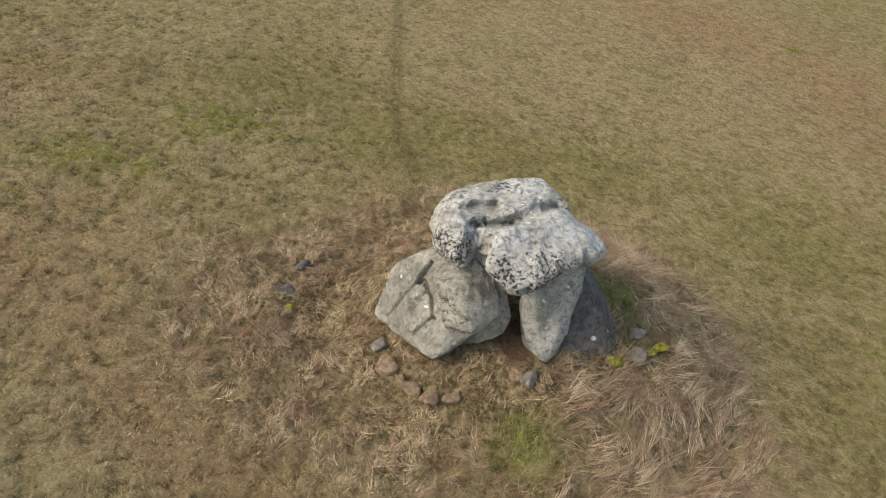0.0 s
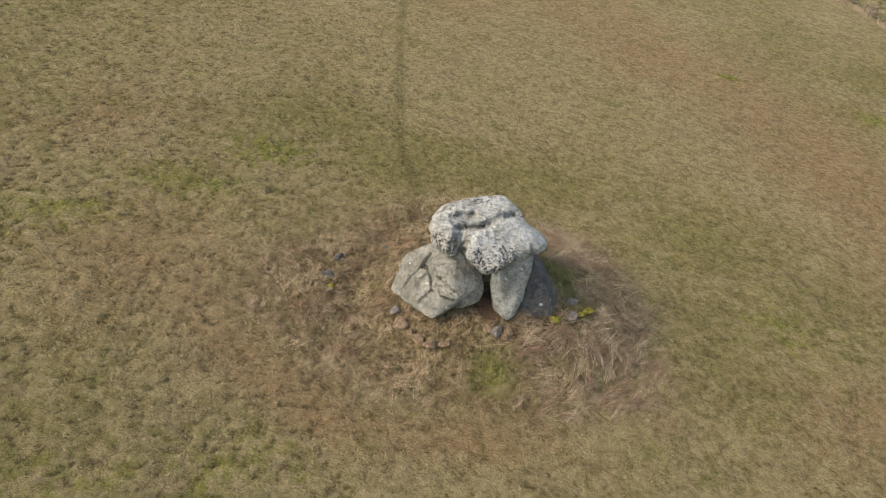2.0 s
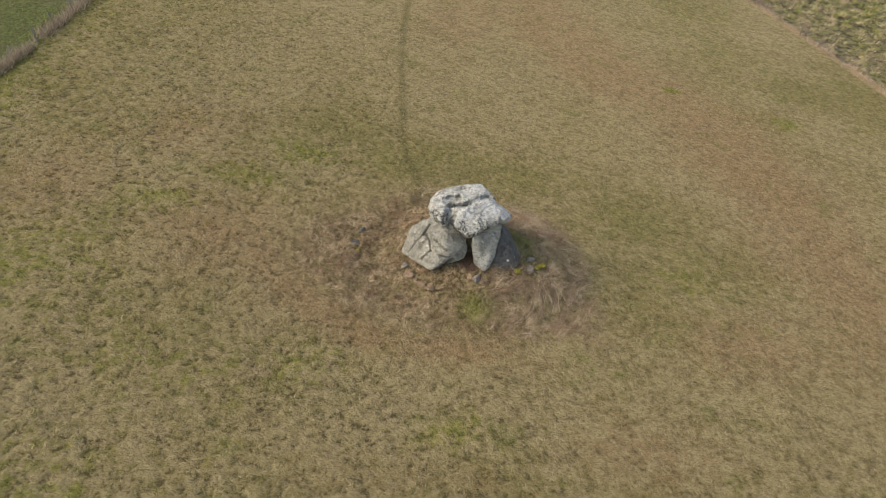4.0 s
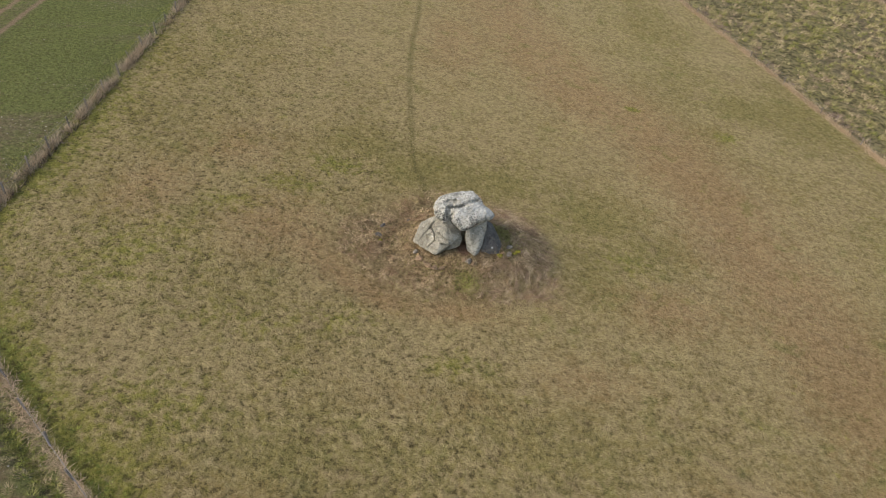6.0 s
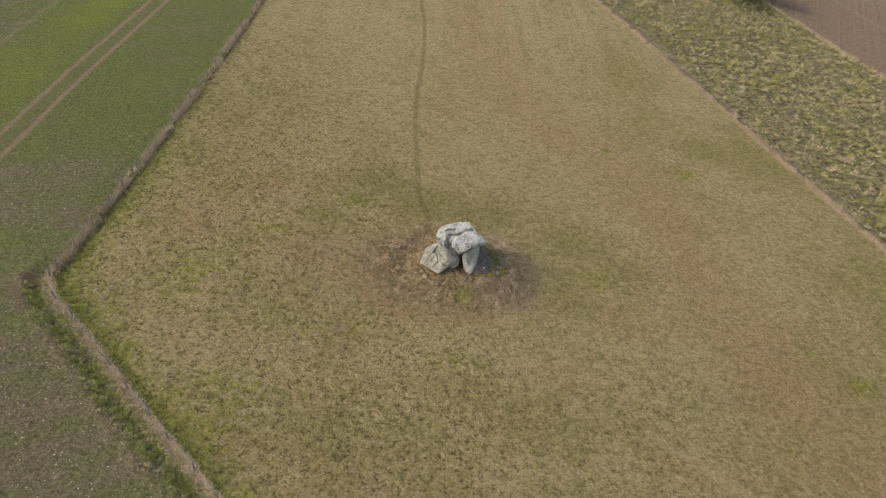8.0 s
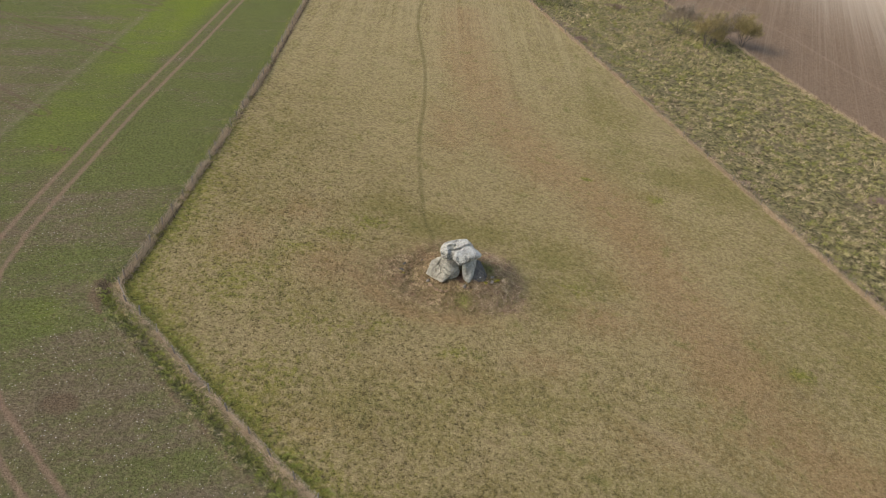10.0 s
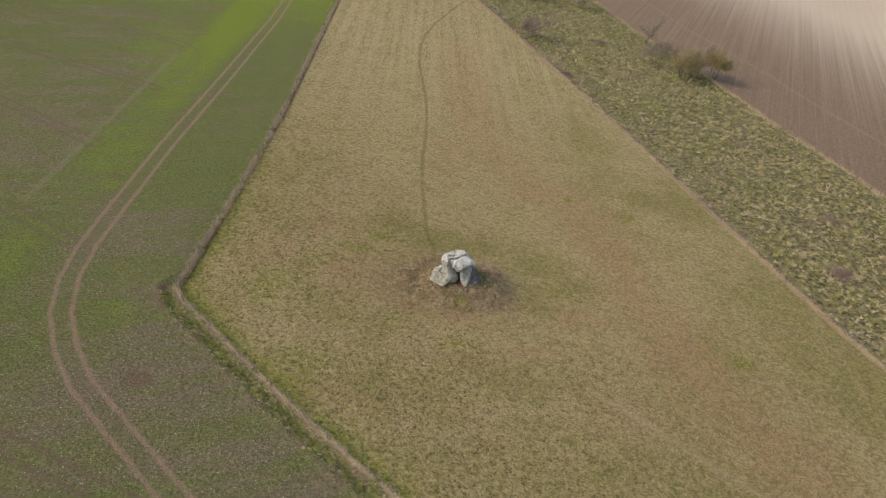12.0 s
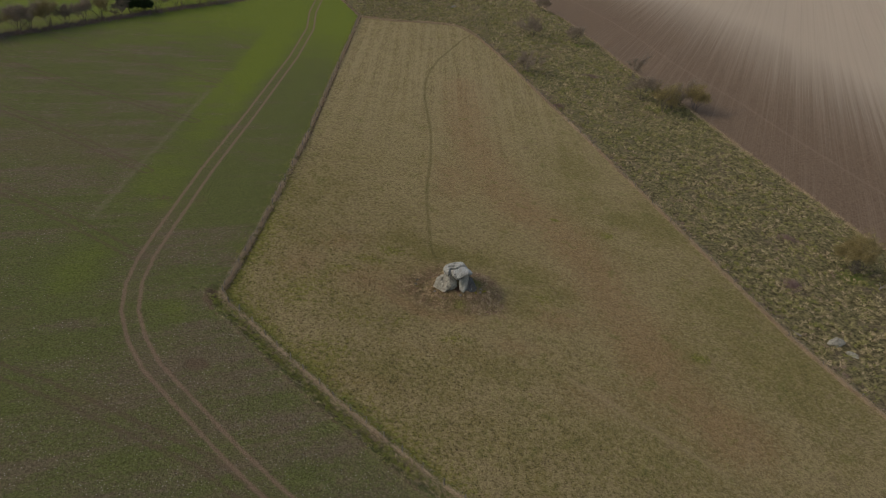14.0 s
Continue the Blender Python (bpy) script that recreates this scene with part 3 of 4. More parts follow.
def build_ground():
    xs, ys = axis(-31, 47, 0.14, -40, 60, 0.3, 105), axis(-37, 44, 0.14, -42, 70, 0.36, 225)
    X, Y = np.meshgrid(xs, ys)
    x, y = X.ravel(), Y.ravel()
    nx, ny = len(xs), len(ys)
    i = (np.arange(ny - 1)[:, None] * nx + np.arange(nx - 1)[None]).ravel()
    strip = -np.maximum(area_depth(x, y, PASTURE), area_depth(x, y, CROP))
    plough = area_depth(x, y, PLOUGHED)
    z = land(x, y)
    lumps = np.clip(strip / 2, 0, 1) * np.clip(-plough / 2, 0, 1)
    z = z + lumps * (0.5 * (vnoise(x, y, 2.6, 11) - 0.4) + 0.25 * (vnoise(x, y, 1.2, 12) - 0.5))
    me = mesh_of("ground", np.c_[x, y, z], np.c_[i, i + 1, i + nx + 1, i + nx], GROUND, True)

    def give(name, v):
        me.attributes.new(name, "FLOAT", "POINT").data.foreach_set("value", np.asarray(v, np.float32))

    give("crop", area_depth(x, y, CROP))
    give("strip", strip)
    give("plough", plough)
    give("tram", np.clip(lines_near(x, y, TRAM), -30, 30))
    give("path", np.clip(lines_near(x, y, PATH_LINE), -20, 20) + np.where(y < 24, (24 - y) * 0.045, 0))
    give("mound", np.clip(1.5 - 0.3 * np.clip((x + 0.5 * y + 1) / 4, 0, 1) - mound_radius(x, y), 0, 1))
    give("bare", spots(x, y, ((0.95, -1.2, 0.7, 0.9, 1.0), (-1.4, -2.3, 0.9, 0.5, 0.5), (1.3, -2.3, 0.7, 0.4, 0.6))))
    for key, v in cover(x, y).items():
        give(key, v)
    give("clod", spots(x, y, ((-28.7, -20.2, 1.5, 1.1, 1.0), (-30.6, -7.6, 0.9, 1.9, 1.1), (-44, 15, 3, 1.2, 0.5))) + 0.5 * np.exp(-((lines_near(x, y, FENCE_FRONT) + 2.2) / 0.4) ** 2) * np.clip((x + 31) / 1, 0, 1))
    lane = np.clip((x + 50.3 - 0.02 * (y - 30)) / 0.8, 0, 1) * np.clip((y - 7) / 6, 0, 1)
    give("sprout", 0.5 * lane + 0.45 * np.clip((y - 55) / 50, 0, 1) + spots(x, y, ((-36, -12, 3, 6, 0.6), (-48, -6, 4, 9, 0.8), (-60, -22, 14, 8, 0.5), (-70, 58, 12, 9, 0.35))))
    give("bald", spots(x, y, ((-66, 28, 16, 11, 0.75), (-50, -19, 5, 5, 0.6), (-42, 8, 2.5, 7, 0.7), (-39, 16, 2, 3, 0.5), (-34, 6, 3.5, 4, 0.55), (-37, -27, 5, 4, 0.6), (-27, -19, 5, 4, 0.5), (-57, 48, 9, 4, 0.55), (-75, 68, 18, 3, 0.5), (-90, 50, 18, 10, 0.5))))
    give("seam", np.where((y > 6) & (y < 62), np.clip(x + 50.6 - 0.02 * (y - 30), -9, 9), 9.0))
    old = np.full(x.shape, 30.0)
    for line in OLD_TRAMS:
        d = lines_near(x, y, line)
        old = np.where(np.abs(d) < np.abs(old), d, old)
    give("oldtram", old)
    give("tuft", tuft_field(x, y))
    give("mown", np.clip((y - 30) / 60, 0, 1))
    give("scar", 1 - np.clip(np.abs(lines_near(x, y, [(14, -15), (18, -18), (23, -22.5), (30, -28)])) / 1.2, 0, 1))
    # far rise and far patches paint in sunlight; near bands are greener crop
    give("vivid_sunlit", np.clip((y - 62) / 60, 0, 1) * 0.75 + 0.36 * lane * np.clip((-40.0 - x) / 3.5, 0.12, 1) + spots(x, y, ((-34, -11, 2.5, 3, 0.4), (-48, -7, 3.5, 8, 0.5), (-60, -25, 12, 8, 0.4), (-130, 150, 40, 60, 0.7), (-65, 150, 45, 30, 0.75), (-52, 62, 7, 14, 0.5), (-44, 78, 4, 30, 0.55))))
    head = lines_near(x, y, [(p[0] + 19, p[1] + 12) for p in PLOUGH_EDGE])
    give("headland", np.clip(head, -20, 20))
    # painted far brightness, growing inward from the headland
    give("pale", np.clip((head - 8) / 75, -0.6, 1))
    return tagged(new("ground", me), "sloping winter pasture with crop, rough strip and ploughed field", "ground", kind="structure")


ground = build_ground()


def blades(name, x, y, length, width, heading, lean, material, label, category, lift=0.0, wave=0.35, tone=None):
    """One object of many single blades that lean away from the upright."""
    rng = np.random.default_rng(len(x))
    n = len(x)
    z = land(x, y) + lift - 0.01
    a = heading + rng.normal(0, wave, n)
    lean = np.clip(lean + rng.normal(0, 0.2, n), 0.05, 1.5)
    side = rng.uniform(0, math.pi, n)
    sx, sy = np.cos(side) * width / 2, np.sin(side) * width / 2
    tx, ty, tz = x + np.cos(a) * np.sin(lean) * length, y + np.sin(a) * np.sin(lean) * length, z + np.cos(lean) * length
    tz = np.maximum(tz, land(tx, ty) + lift + 0.02)
    v = np.stack([np.c_[x - sx, y - sy, z], np.c_[x + sx, y + sy, z], np.c_[tx, ty, tz]], 1).reshape(-1, 3)
    me = mesh_of(name, v, np.arange(3 * n).reshape(-1, 3), material)
    if tone is not None:
        me.attributes.new("tone", "FLOAT", "POINT").data.foreach_set("value", np.repeat(tone, 3).astype(np.float32))
    if material == TURF:
        for key, v in cover(x, y).items():
            me.attributes.new(key, "FLOAT", "POINT").data.foreach_set("value", np.repeat(v, 3).astype(np.float32))
    return tagged(new(name, me), label, category, kind="stuff")


# ---- the standing stones ----
def stone(name, lobes, material, label, detail=6, power=9, cuts=(), rough=(0.06, 0.02), seed=0, category="stone", blend=0.22, grow=0.03, carve=()):
    """A weathered block: rounded hulls of corner points, blended, grooved and roughened. Star-shaped about its centre."""
    fields = []
    for pts in lobes:
        bm = bmesh.new()
        for p in pts:
            bm.verts.new(p)
        bmesh.ops.convex_hull(bm, input=bm.verts)
        bm.normal_update()
        c = sum((Vector(p) for p in pts), Vector()) / len(pts)
        planes = [(tuple(f.normal), max(f.normal.dot(f.verts[0].co - c), 0.02)) for f in bm.faces if f.calc_area() > 1e-5]
        bm.free()
        nrm, dist = np.array([p[0] for p in planes]), np.array([p[1] for p in planes])
        share = (np.maximum(nrm @ nrm.T, 0) ** (2 * power)).sum(1)
        fields.append((np.array(c), nrm, dist + grow, 1 / share))

    def field(p):
        out = None
        for c, nrm, dist, share in fields:
            q = np.maximum((p - c) @ nrm.T / dist, 0)
            f = ((q ** power * share).sum(1) ** (1 / power) - 1) * dist.mean()
            if out is None:
                out = f
            else:
                h = np.maximum(blend - np.abs(out - f), 0) / blend
                out = np.minimum(out, f) - h * h * blend / 4
        for a, b, r in cuts:
            a, b = np.array(a), np.array(b)
            t = np.clip(((p - a) @ (b - a)) / ((b - a) @ (b - a)), 0, 1)
            g = r - np.linalg.norm(p - a - t[:, None] * (b - a), axis=1)
            k = 0.03
            h = np.maximum(k - np.abs(out - g), 0) / k
            out = np.maximum(out, g) + h * h * k / 4
        return out

    mid = np.mean([f[0] for f in fields], axis=0)
    bm = bmesh.new()
    bmesh.ops.create_icosphere(bm, subdivisions=detail, radius=1)
    way = np.array([v.co[:] for v in bm.verts])
    faces = np.array([[v.index for v in f.verts] for f in bm.faces])
    bm.free()
    lo, hi = np.zeros(len(way)), np.full(len(way), 6.0)
    far, going = np.zeros(len(way)), np.ones(len(way), bool)
    for s in np.arange(0.04, 4.5, 0.04):
        going &= field(mid + way * s) < 0
        far = np.where(going, s, far)
        if not going.any():
            break
    lo, hi = far, far + 0.04
    for _ in range(9):
        m = (lo + hi) / 2
        inside = field(mid + way * m[:, None]) < 0
        lo, hi = np.where(inside, m, lo), np.where(inside, hi, m)
    p = mid + way * lo[:, None]
    big, small = rough
    d = np.empty(len(p))
    for i, q in enumerate(p):
        v = Vector(q) + Vector((seed * 7.3, seed * 3.1, 0))
        d[i] = big * noise.fractal(v * 1.6, 1.0, 2.0, 3) + 0.3 * big * (0.35 - abs(noise.noise(v * 3.3 + Vector((9, 0, 0))))) + small * noise.fractal(v * 7, 1.0, 2.0, 3) - small * 0.8 * max(noise.noise(v * 12) - 0.25, 0)
    wear = 1 + 2.2 * (d - d.mean()) + 0.3 * (vnoise(p[:, 0] + p[:, 2], p[:, 1], 0.3, 5) - 0.5) + 0.2 * (vnoise(p[:, 0], p[:, 1] - p[:, 2], 0.07, 6) - 0.5)
    p = p + way * d[:, None]
    shift = np.zeros_like(p)
    for line, width, depth, axis in carve:
        axis = np.array(Vector(axis).normalized())
        gap, flat = np.full(len(p), 9.0), p - (p @ axis)[:, None] * axis
        for a, b in zip(line, line[1:]):
            a, b = np.array(a), np.array(b)
            a, b = a - (a @ axis) * axis, b - (b @ axis) * axis
            t = np.clip((flat - a) @ (b - a) / ((b - a) @ (b - a)), 0, 1)
            gap = np.minimum(gap, np.linalg.norm(flat - a - t[:, None] * (b - a), axis=1))
        s = np.clip((1.0 - gap * wear / width) / 0.55, 0, 1) * np.clip((way @ axis + 0.15) / 0.2, 0, 1)
        shift -= (depth * s * s * (3 - 2 * s))[:, None] * axis
    p = p + shift
    me = mesh_of(name, p, faces, material, True)
    return tagged(new(name, me), label, category)


CAP_NOSE = [(0.0, -1.5, 3.8), (0.1, -1.45, 3.4), (0.75, -1.75, 2.98), (0.85, -2.08, 3.45), (1.7, -1.35, 3.1), (1.65, -1.65, 3.7), (2.5, -0.8, 3.2), (2.55, -0.8, 3.75), (3.02, -0.2, 3.2), (2.85, -0.5, 3.55),
            (2.65, 0.3, 3.6), (1.75, 0.1, 4.12), (0.9, -0.5, 4.22), (0.3, -0.95, 4.18), (2.2, 0.3, 2.9), (1.0, 0.0, 2.8)]
CAP_LEFT = [(-1.15, 0.0, 3.7), (-1.08, 0.6, 3.4), (-0.88, 1.45, 3.4), (-1.0, -0.5, 3.2), (-0.88, -0.8, 3.45), (-0.2, -1.2, 3.3), (-0.2, -1.1, 3.85), (-0.78, -0.5, 4.02), (-0.62, 0.7, 3.95),
            (0.2, 0.3, 4.1), (0.1, -0.6, 4.05), (0.2, 1.4, 3.6), (0.0, 0.0, 2.8), (-0.7, 0.6, 2.9)]
CAP_BACK = [(-0.85, 1.45, 3.5), (0.0, 1.38, 3.92), (1.3, 1.55, 4.06), (1.95, 0.95, 4.08), (2.4, 0.6, 3.6), (1.2, 0.1, 4.15), (0.2, 0.2, 4.05), (-0.5, 0.5, 3.95), (1.3, 1.7, 3.4), (2.3, 1.0, 3.2),
            (-0.5, 1.5, 3.1), (1.0, 0.5, 2.8)]
CAP_CORE = [(-0.75, -0.6, 3.85), (0.3, -1.0, 3.95), (2.3, -0.5, 3.75), (2.3, 0.6, 3.85), (1.5, 0.4, 4.06), (0.6, 0.9, 4.05), (-0.6, 0.9, 3.8), (-0.6, -0.6, 2.95), (1.5, -1.0, 2.95), (2.3, 0.5, 2.95), (-0.5, 1.0, 3.0), (1.2, 1.2, 3.0)]
HOLLOW = [(-0.02, 0.24, 4.0), (0.2, 0.2, 4.0), (0.4, 0.26, 4.0)]
BASIN = [(-0.1, -0.36, 3.95), (0.2, -0.3, 3.95), (0.5, -0.33, 3.95), (0.75, -0.24, 3.98), (0.95, -0.2, 4.0)]
RIM = [(-0.3, 0.2, 4.0), (-0.22, -0.1, 3.98), (-0.1, -0.36, 3.95)]
VALLEY = [(0.02, -0.42, 3.95), (-0.06, -0.73, 3.8), (-0.15, -0.95, 3.5), (-0.05, -1.05, 3.2)]
FURROW = [(0.92, -0.28, 4.05), (1.24, -0.1, 4.13), (1.55, 0.3, 4.0), (1.82, 0.46, 3.9), (2.15, 0.5, 3.7)]
TOP, BROW, FACE = (0.02, -0.66, 0.75), (-0.15, -0.8, 0.58), (-0.5, -0.62, 0.6)
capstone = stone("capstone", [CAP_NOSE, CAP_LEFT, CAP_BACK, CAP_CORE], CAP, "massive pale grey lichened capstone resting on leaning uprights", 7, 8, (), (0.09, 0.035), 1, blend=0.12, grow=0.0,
                 carve=((HOLLOW, 0.24, 0.24, TOP), (BASIN, 0.15, 0.13, TOP), (BASIN[1:4], 0.1, 0.16, TOP), (RIM, 0.15, 0.09, TOP), (VALLEY, 0.3, 0.2, BROW), (VALLEY[:3], 0.12, 0.14, BROW), (FURROW, 0.2, 0.07, TOP), (FURROW[2:4], 0.14, 0.2, TOP), ([(0.45, 0.02, 4.0), (0.72, 0.05, 4.0)], 0.2, -0.12, TOP),
                        ([(0.98, -0.85, 4.1), (0.9, -1.3, 3.9), (0.95, -1.7, 3.6)], 0.42, 0.06, BROW), ([(-0.95, 0.95, 3.8), (-0.7, 0.75, 3.9), (-0.62, 0.3, 4.0)], 0.12, 0.12, TOP), ([(0.1, 0.9, 4.0), (0.7, 0.6, 4.1), (1.1, 0.62, 4.1)], 0.14, 0.05, TOP),
                        ([(-0.9, 0.35, 3.95), (-0.5, 0.1, 4.0), (-0.2, 0.05, 4.0)], 0.13, 0.09, TOP), ([(1.75, -0.6, 3.95), (1.5, -1.3, 3.7), (1.45, -1.7, 3.3)], 0.22, 0.06, BROW), ([(-0.55, 1.25, 3.75), (-0.3, 0.7, 4.0)], 0.15, 0.09, TOP),
                        ([(2.4, -0.9, 3.4), (2.45, -0.3, 3.75)], 0.2, -0.06, BROW), ([(2.5, -0.75, 3.45), (2.75, -0.45, 3.4)], 0.3, -0.14, (1, -0.6, 0.1))))
SLAB_BULGE = [(-0.78, -1.0, 2.85), (-0.1, -1.25, 3.0), (0.56, -1.52, 2.35), (-0.1, -1.85, 2.1), (-0.72, -1.62, 2.1), (-0.3, -0.5, 2.9), (0.45, -0.95, 2.7), (0.0, -0.8, 1.8), (-0.5, -0.7, 2.0)]
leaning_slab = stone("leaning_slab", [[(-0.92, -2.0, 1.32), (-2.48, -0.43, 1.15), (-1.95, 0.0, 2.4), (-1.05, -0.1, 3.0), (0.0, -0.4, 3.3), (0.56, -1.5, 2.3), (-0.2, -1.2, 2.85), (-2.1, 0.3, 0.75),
                                       (-0.6, -1.2, 0.75), (0.65, -0.9, 1.6), (0.2, 0.4, 3.1), (-1.6, 0.7, 2.0)], SLAB_BULGE], SARSEN, "broad grey sarsen slab leaning in under the capstone", 7, 30,
                     (), (0.06, 0.03), 2, blend=0.07,
                     carve=(([(-0.96, -0.33, 2.78), (-1.12, -0.41, 2.53), (-1.28, -0.51, 2.34)], 0.075, 0.24, FACE), ([(-1.28, -0.51, 2.34), (-1.64, -0.61, 1.92), (-2.09, -0.71, 1.36)], 0.05, 0.07, FACE),
                            ([(-1.12, -0.62, 2.45), (-1.01, -0.85, 2.29), (-1.0, -1.17, 2.07), (-0.9, -1.27, 1.94)], 0.075, 0.16, FACE), ([(-1.12, -0.62, 2.45), (-1.28, -0.51, 2.34)], 0.08, 0.12, FACE),
                            ([(-0.89, -1.29, 1.88), (-1.16, -1.34, 1.66), (-1.38, -1.41, 1.51)], 0.12, 0.11, FACE), ([(-0.55, -0.95, 2.75), (-0.25, -1.2, 2.7), (-0.02, -1.42, 2.52)], 0.5, -0.2, FACE),
                            ([(-1.05, -0.95, 2.05), (-1.3, -1.05, 1.8)], 0.34, 0.08, FACE), ([(-0.6, -1.6, 1.95), (-0.3, -1.75, 2.0)], 0.06, 0.06, FACE)))
inner_slab = stone("inner_slab", [[(0.1, -1.55, 1.45), (0.66, -1.45, 1.6), (0.8, -1.36, 2.15), (0.3, -1.3, 2.5), (-0.5, -1.2, 1.0), (-0.4, 0.2, 0.9), (0.6, 0.3, 0.9), (0.5, 0.2, 3.0), (-0.3, 0.2, 3.0)]],
                   SARSEN, "grey sarsen upright tucked behind the leaning slab", 6, 24, (), (0.06, 0.022), 3)
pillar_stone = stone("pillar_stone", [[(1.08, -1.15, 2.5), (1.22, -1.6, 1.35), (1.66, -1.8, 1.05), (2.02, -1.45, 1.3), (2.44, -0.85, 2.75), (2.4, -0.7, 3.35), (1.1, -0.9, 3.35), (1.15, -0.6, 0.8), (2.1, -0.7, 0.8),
                                       (2.3, 0.0, 3.3), (1.2, -0.1, 3.3)]], PALE, "pale tapering sarsen pillar under the capstone", 6, 22, (), (0.06, 0.024), 4)
dark_slab = stone("dark_slab", [[(2.6, -0.2, 2.35), (3.28, -1.22, 0.95), (2.05, -1.45, 1.0), (2.85, 0.6, 2.0), (3.6, -0.3, 0.7), (2.2, 0.3, 0.8), (2.2, 0.3, 2.5), (3.2, -1.3, 0.6), (2.1, -1.5, 0.6)]],
                  DARK, "smooth dark grey slab propped behind the pillar", 6, 18, (), (0.03, 0.008), 5)


# ---- loose stones and moss round the uprights ----
def rock(x, y, size, flat, material, label, seed, turn=0.0, sink=0.3, name="boulder"):
    rng = random.Random(seed)
    pts = []
    for k in range(14):
        a, e = rng.uniform(0, 6.283), rng.uniform(-1, 1)
        r = rng.uniform(0.85, 1.1)
        c = math.sqrt(1 - e * e)
        pts.append((r * c * math.cos(a) * size[0], r * c * math.sin(a) * size[1], r * e * flat))
    ob = stone(name, [pts], material, label, 4, 7, (), (0.05 * size[0], 0.03 * size[0]), seed, "boulder" if name == "boulder" else "moss", grow=0.02)
    ob.matrix_world = pose(x, y, ground_z(x, y) + flat * (1 - 2 * sink) * 0.8, 0, 0, turn)
    return ob


rock(1.27, -2.2, (0.27, 0.25), 0.2, PEBBLE, "rounded grey boulder with white lichen below the pillar", 11, 20)
rock(1.56, -2.36, (0.15, 0.13), 0.1, BOULDER, "small brown boulder beside a larger grey one", 12)
rock(0.98, -2.13, (0.2, 0.17), 0.12, BOULDER, "half-buried brown boulder in bare earth", 13, 40)
rock(-2.3, -1.3, (0.22, 0.2), 0.16, PEBBLE, "dark grey boulder at the slab's foot", 14)
rock(-2.04, -1.85, (0.34, 0.26), 0.2, BOULDER, "tan flat-topped boulder sunk in turf", 15, -15)
rock(-1.68, -2.14, (0.14, 0.13), 0.09, BOULDER, "small reddish boulder between larger ones", 16)
rock(-1.44, -2.4, (0.3, 0.2), 0.18, BOULDER, "red-brown boulder with a split face", 17, -30)
rock(-0.98, -2.63, (0.3, 0.26), 0.18, BOULDER, "rounded brown boulder in dry grass", 18, 10)
rock(-0.48, -2.66, (0.24, 0.2), 0.14, BOULDER, "brown boulder half hidden by straw", 19)
rock(4.05, -0.48, (0.3, 0.2), 0.17, PEBBLE, "grey boulder splashed with white lichen", 20, 30)
rock(3.98, -1.12, (0.24, 0.3), 0.17, PEBBLE, "grey boulder with white lichen patches", 21)
rock(4.62, -0.72, (0.24, 0.17), 0.13, MOSS, "bright yellow-green moss cushion on the mound", 22, 0, 0.3, "moss_cushion")
rock(4.36, -0.95, (0.14, 0.12), 0.08, MOSS, "small yellow-green moss cushion among straw", 23, 0, 0.3, "moss_cushion")
rock(3.36, -1.42, (0.26, 0.2), 0.2, MOSS, "olive moss cushion against the dark slab", 24, 0, 0.3, "moss_cushion")
rock(-4.75, 0.1, (0.16, 0.12), 0.1, MOSS, "yellow moss cushion on the mound's uphill side", 25, 0, 0.3, "moss_cushion")
rock(-4.95, 0.75, (0.28, 0.3), 0.16, DARK, "dark boulder sunk in the mound", 26)
rock(-4.7, 1.75, (0.3, 0.16), 0.15, DARK, "dark narrow boulder in matted straw", 27, 25)
rock(-4.8, -0.1, (0.22, 0.15), 0.1, BOULDER, "brown boulder beside yellow moss", 28)
rock(-2.9, 2.5, (0.13, 0.12), 0.1, DARK, "small dark boulder in dry grass", 29)

# ---- grass ----
rng = np.random.default_rng(5)


def scatter(n, x0, x1, y0, y1):
    return rng.uniform(x0, x1, n), rng.uniform(y0, y1, n)


def clumped(x, y, size, low, seed):
    """Keeps the points that fall on the thick parts of a noise."""
    return vnoise(x, y, size, seed) * 0.65 + vnoise(x, y, size * 0.37, seed + 1) * 0.35 > low + rng.uniform(-0.12, 0.12, len(x))


def off_stones(x, y):
    return np.hypot((x - 0.4) / 2.3, (y + 0.35) / 1.35) > 1


# straw of the mound, combed in tufts
x, y = scatter(150000, -7.5, 8.5, -5.8, 7)
keep = (mound_radius(x, y) < 1.06 + 0.3 * (vnoise(x, y, 1.2, 31) - 0.5) + rng.normal(0, 0.06, len(x))) & off_stones(x, y) & clumped(x, y, 0.5, 0.5, 33)
keep &= ~((np.hypot((x - 1.1) / 0.8, (y + 3.5) / 0.8) < 1) & (rng.uniform(0, 1, len(x)) < 0.8)) & (np.hypot((x - 0.95) / 0.75, (y + 1.6) / 1.0) > 1)
keep &= np.abs(lines_near(x, y, [(-2.4, -1.3), (-2.04, -1.85), (-1.44, -2.4), (-0.98, -2.63), (-0.48, -2.66)])) > 0.3
keep &= (np.hypot((x - 3.6) / 0.7, (y - 0.7) / 1.0) > 1) | (rng.uniform(0, 1, len(x)) < 0.25)
keep &= np.hypot((x - 4.1) / 0.5, (y + 0.8) / 0.6) > 1
x, y = x[keep], y[keep]
comb = vnoise(x, y, 0.55, 41) * 14.0 + np.arctan2(y, x) * 0.5
blades("dry_grass", x, y, rng.uniform(0.1, 0.32, len(x)), rng.uniform(0.009, 0.019, len(x)), comb, rng.uniform(0.65, 1.3, len(x)), STRAW,
       "matted dry straw-coloured grass over the mound", "dry grass", 0.03, 0.6, vnoise(x, y, 0.7, 45) * 0.6 + vnoise(x, y, 0.25, 46) * 0.4)


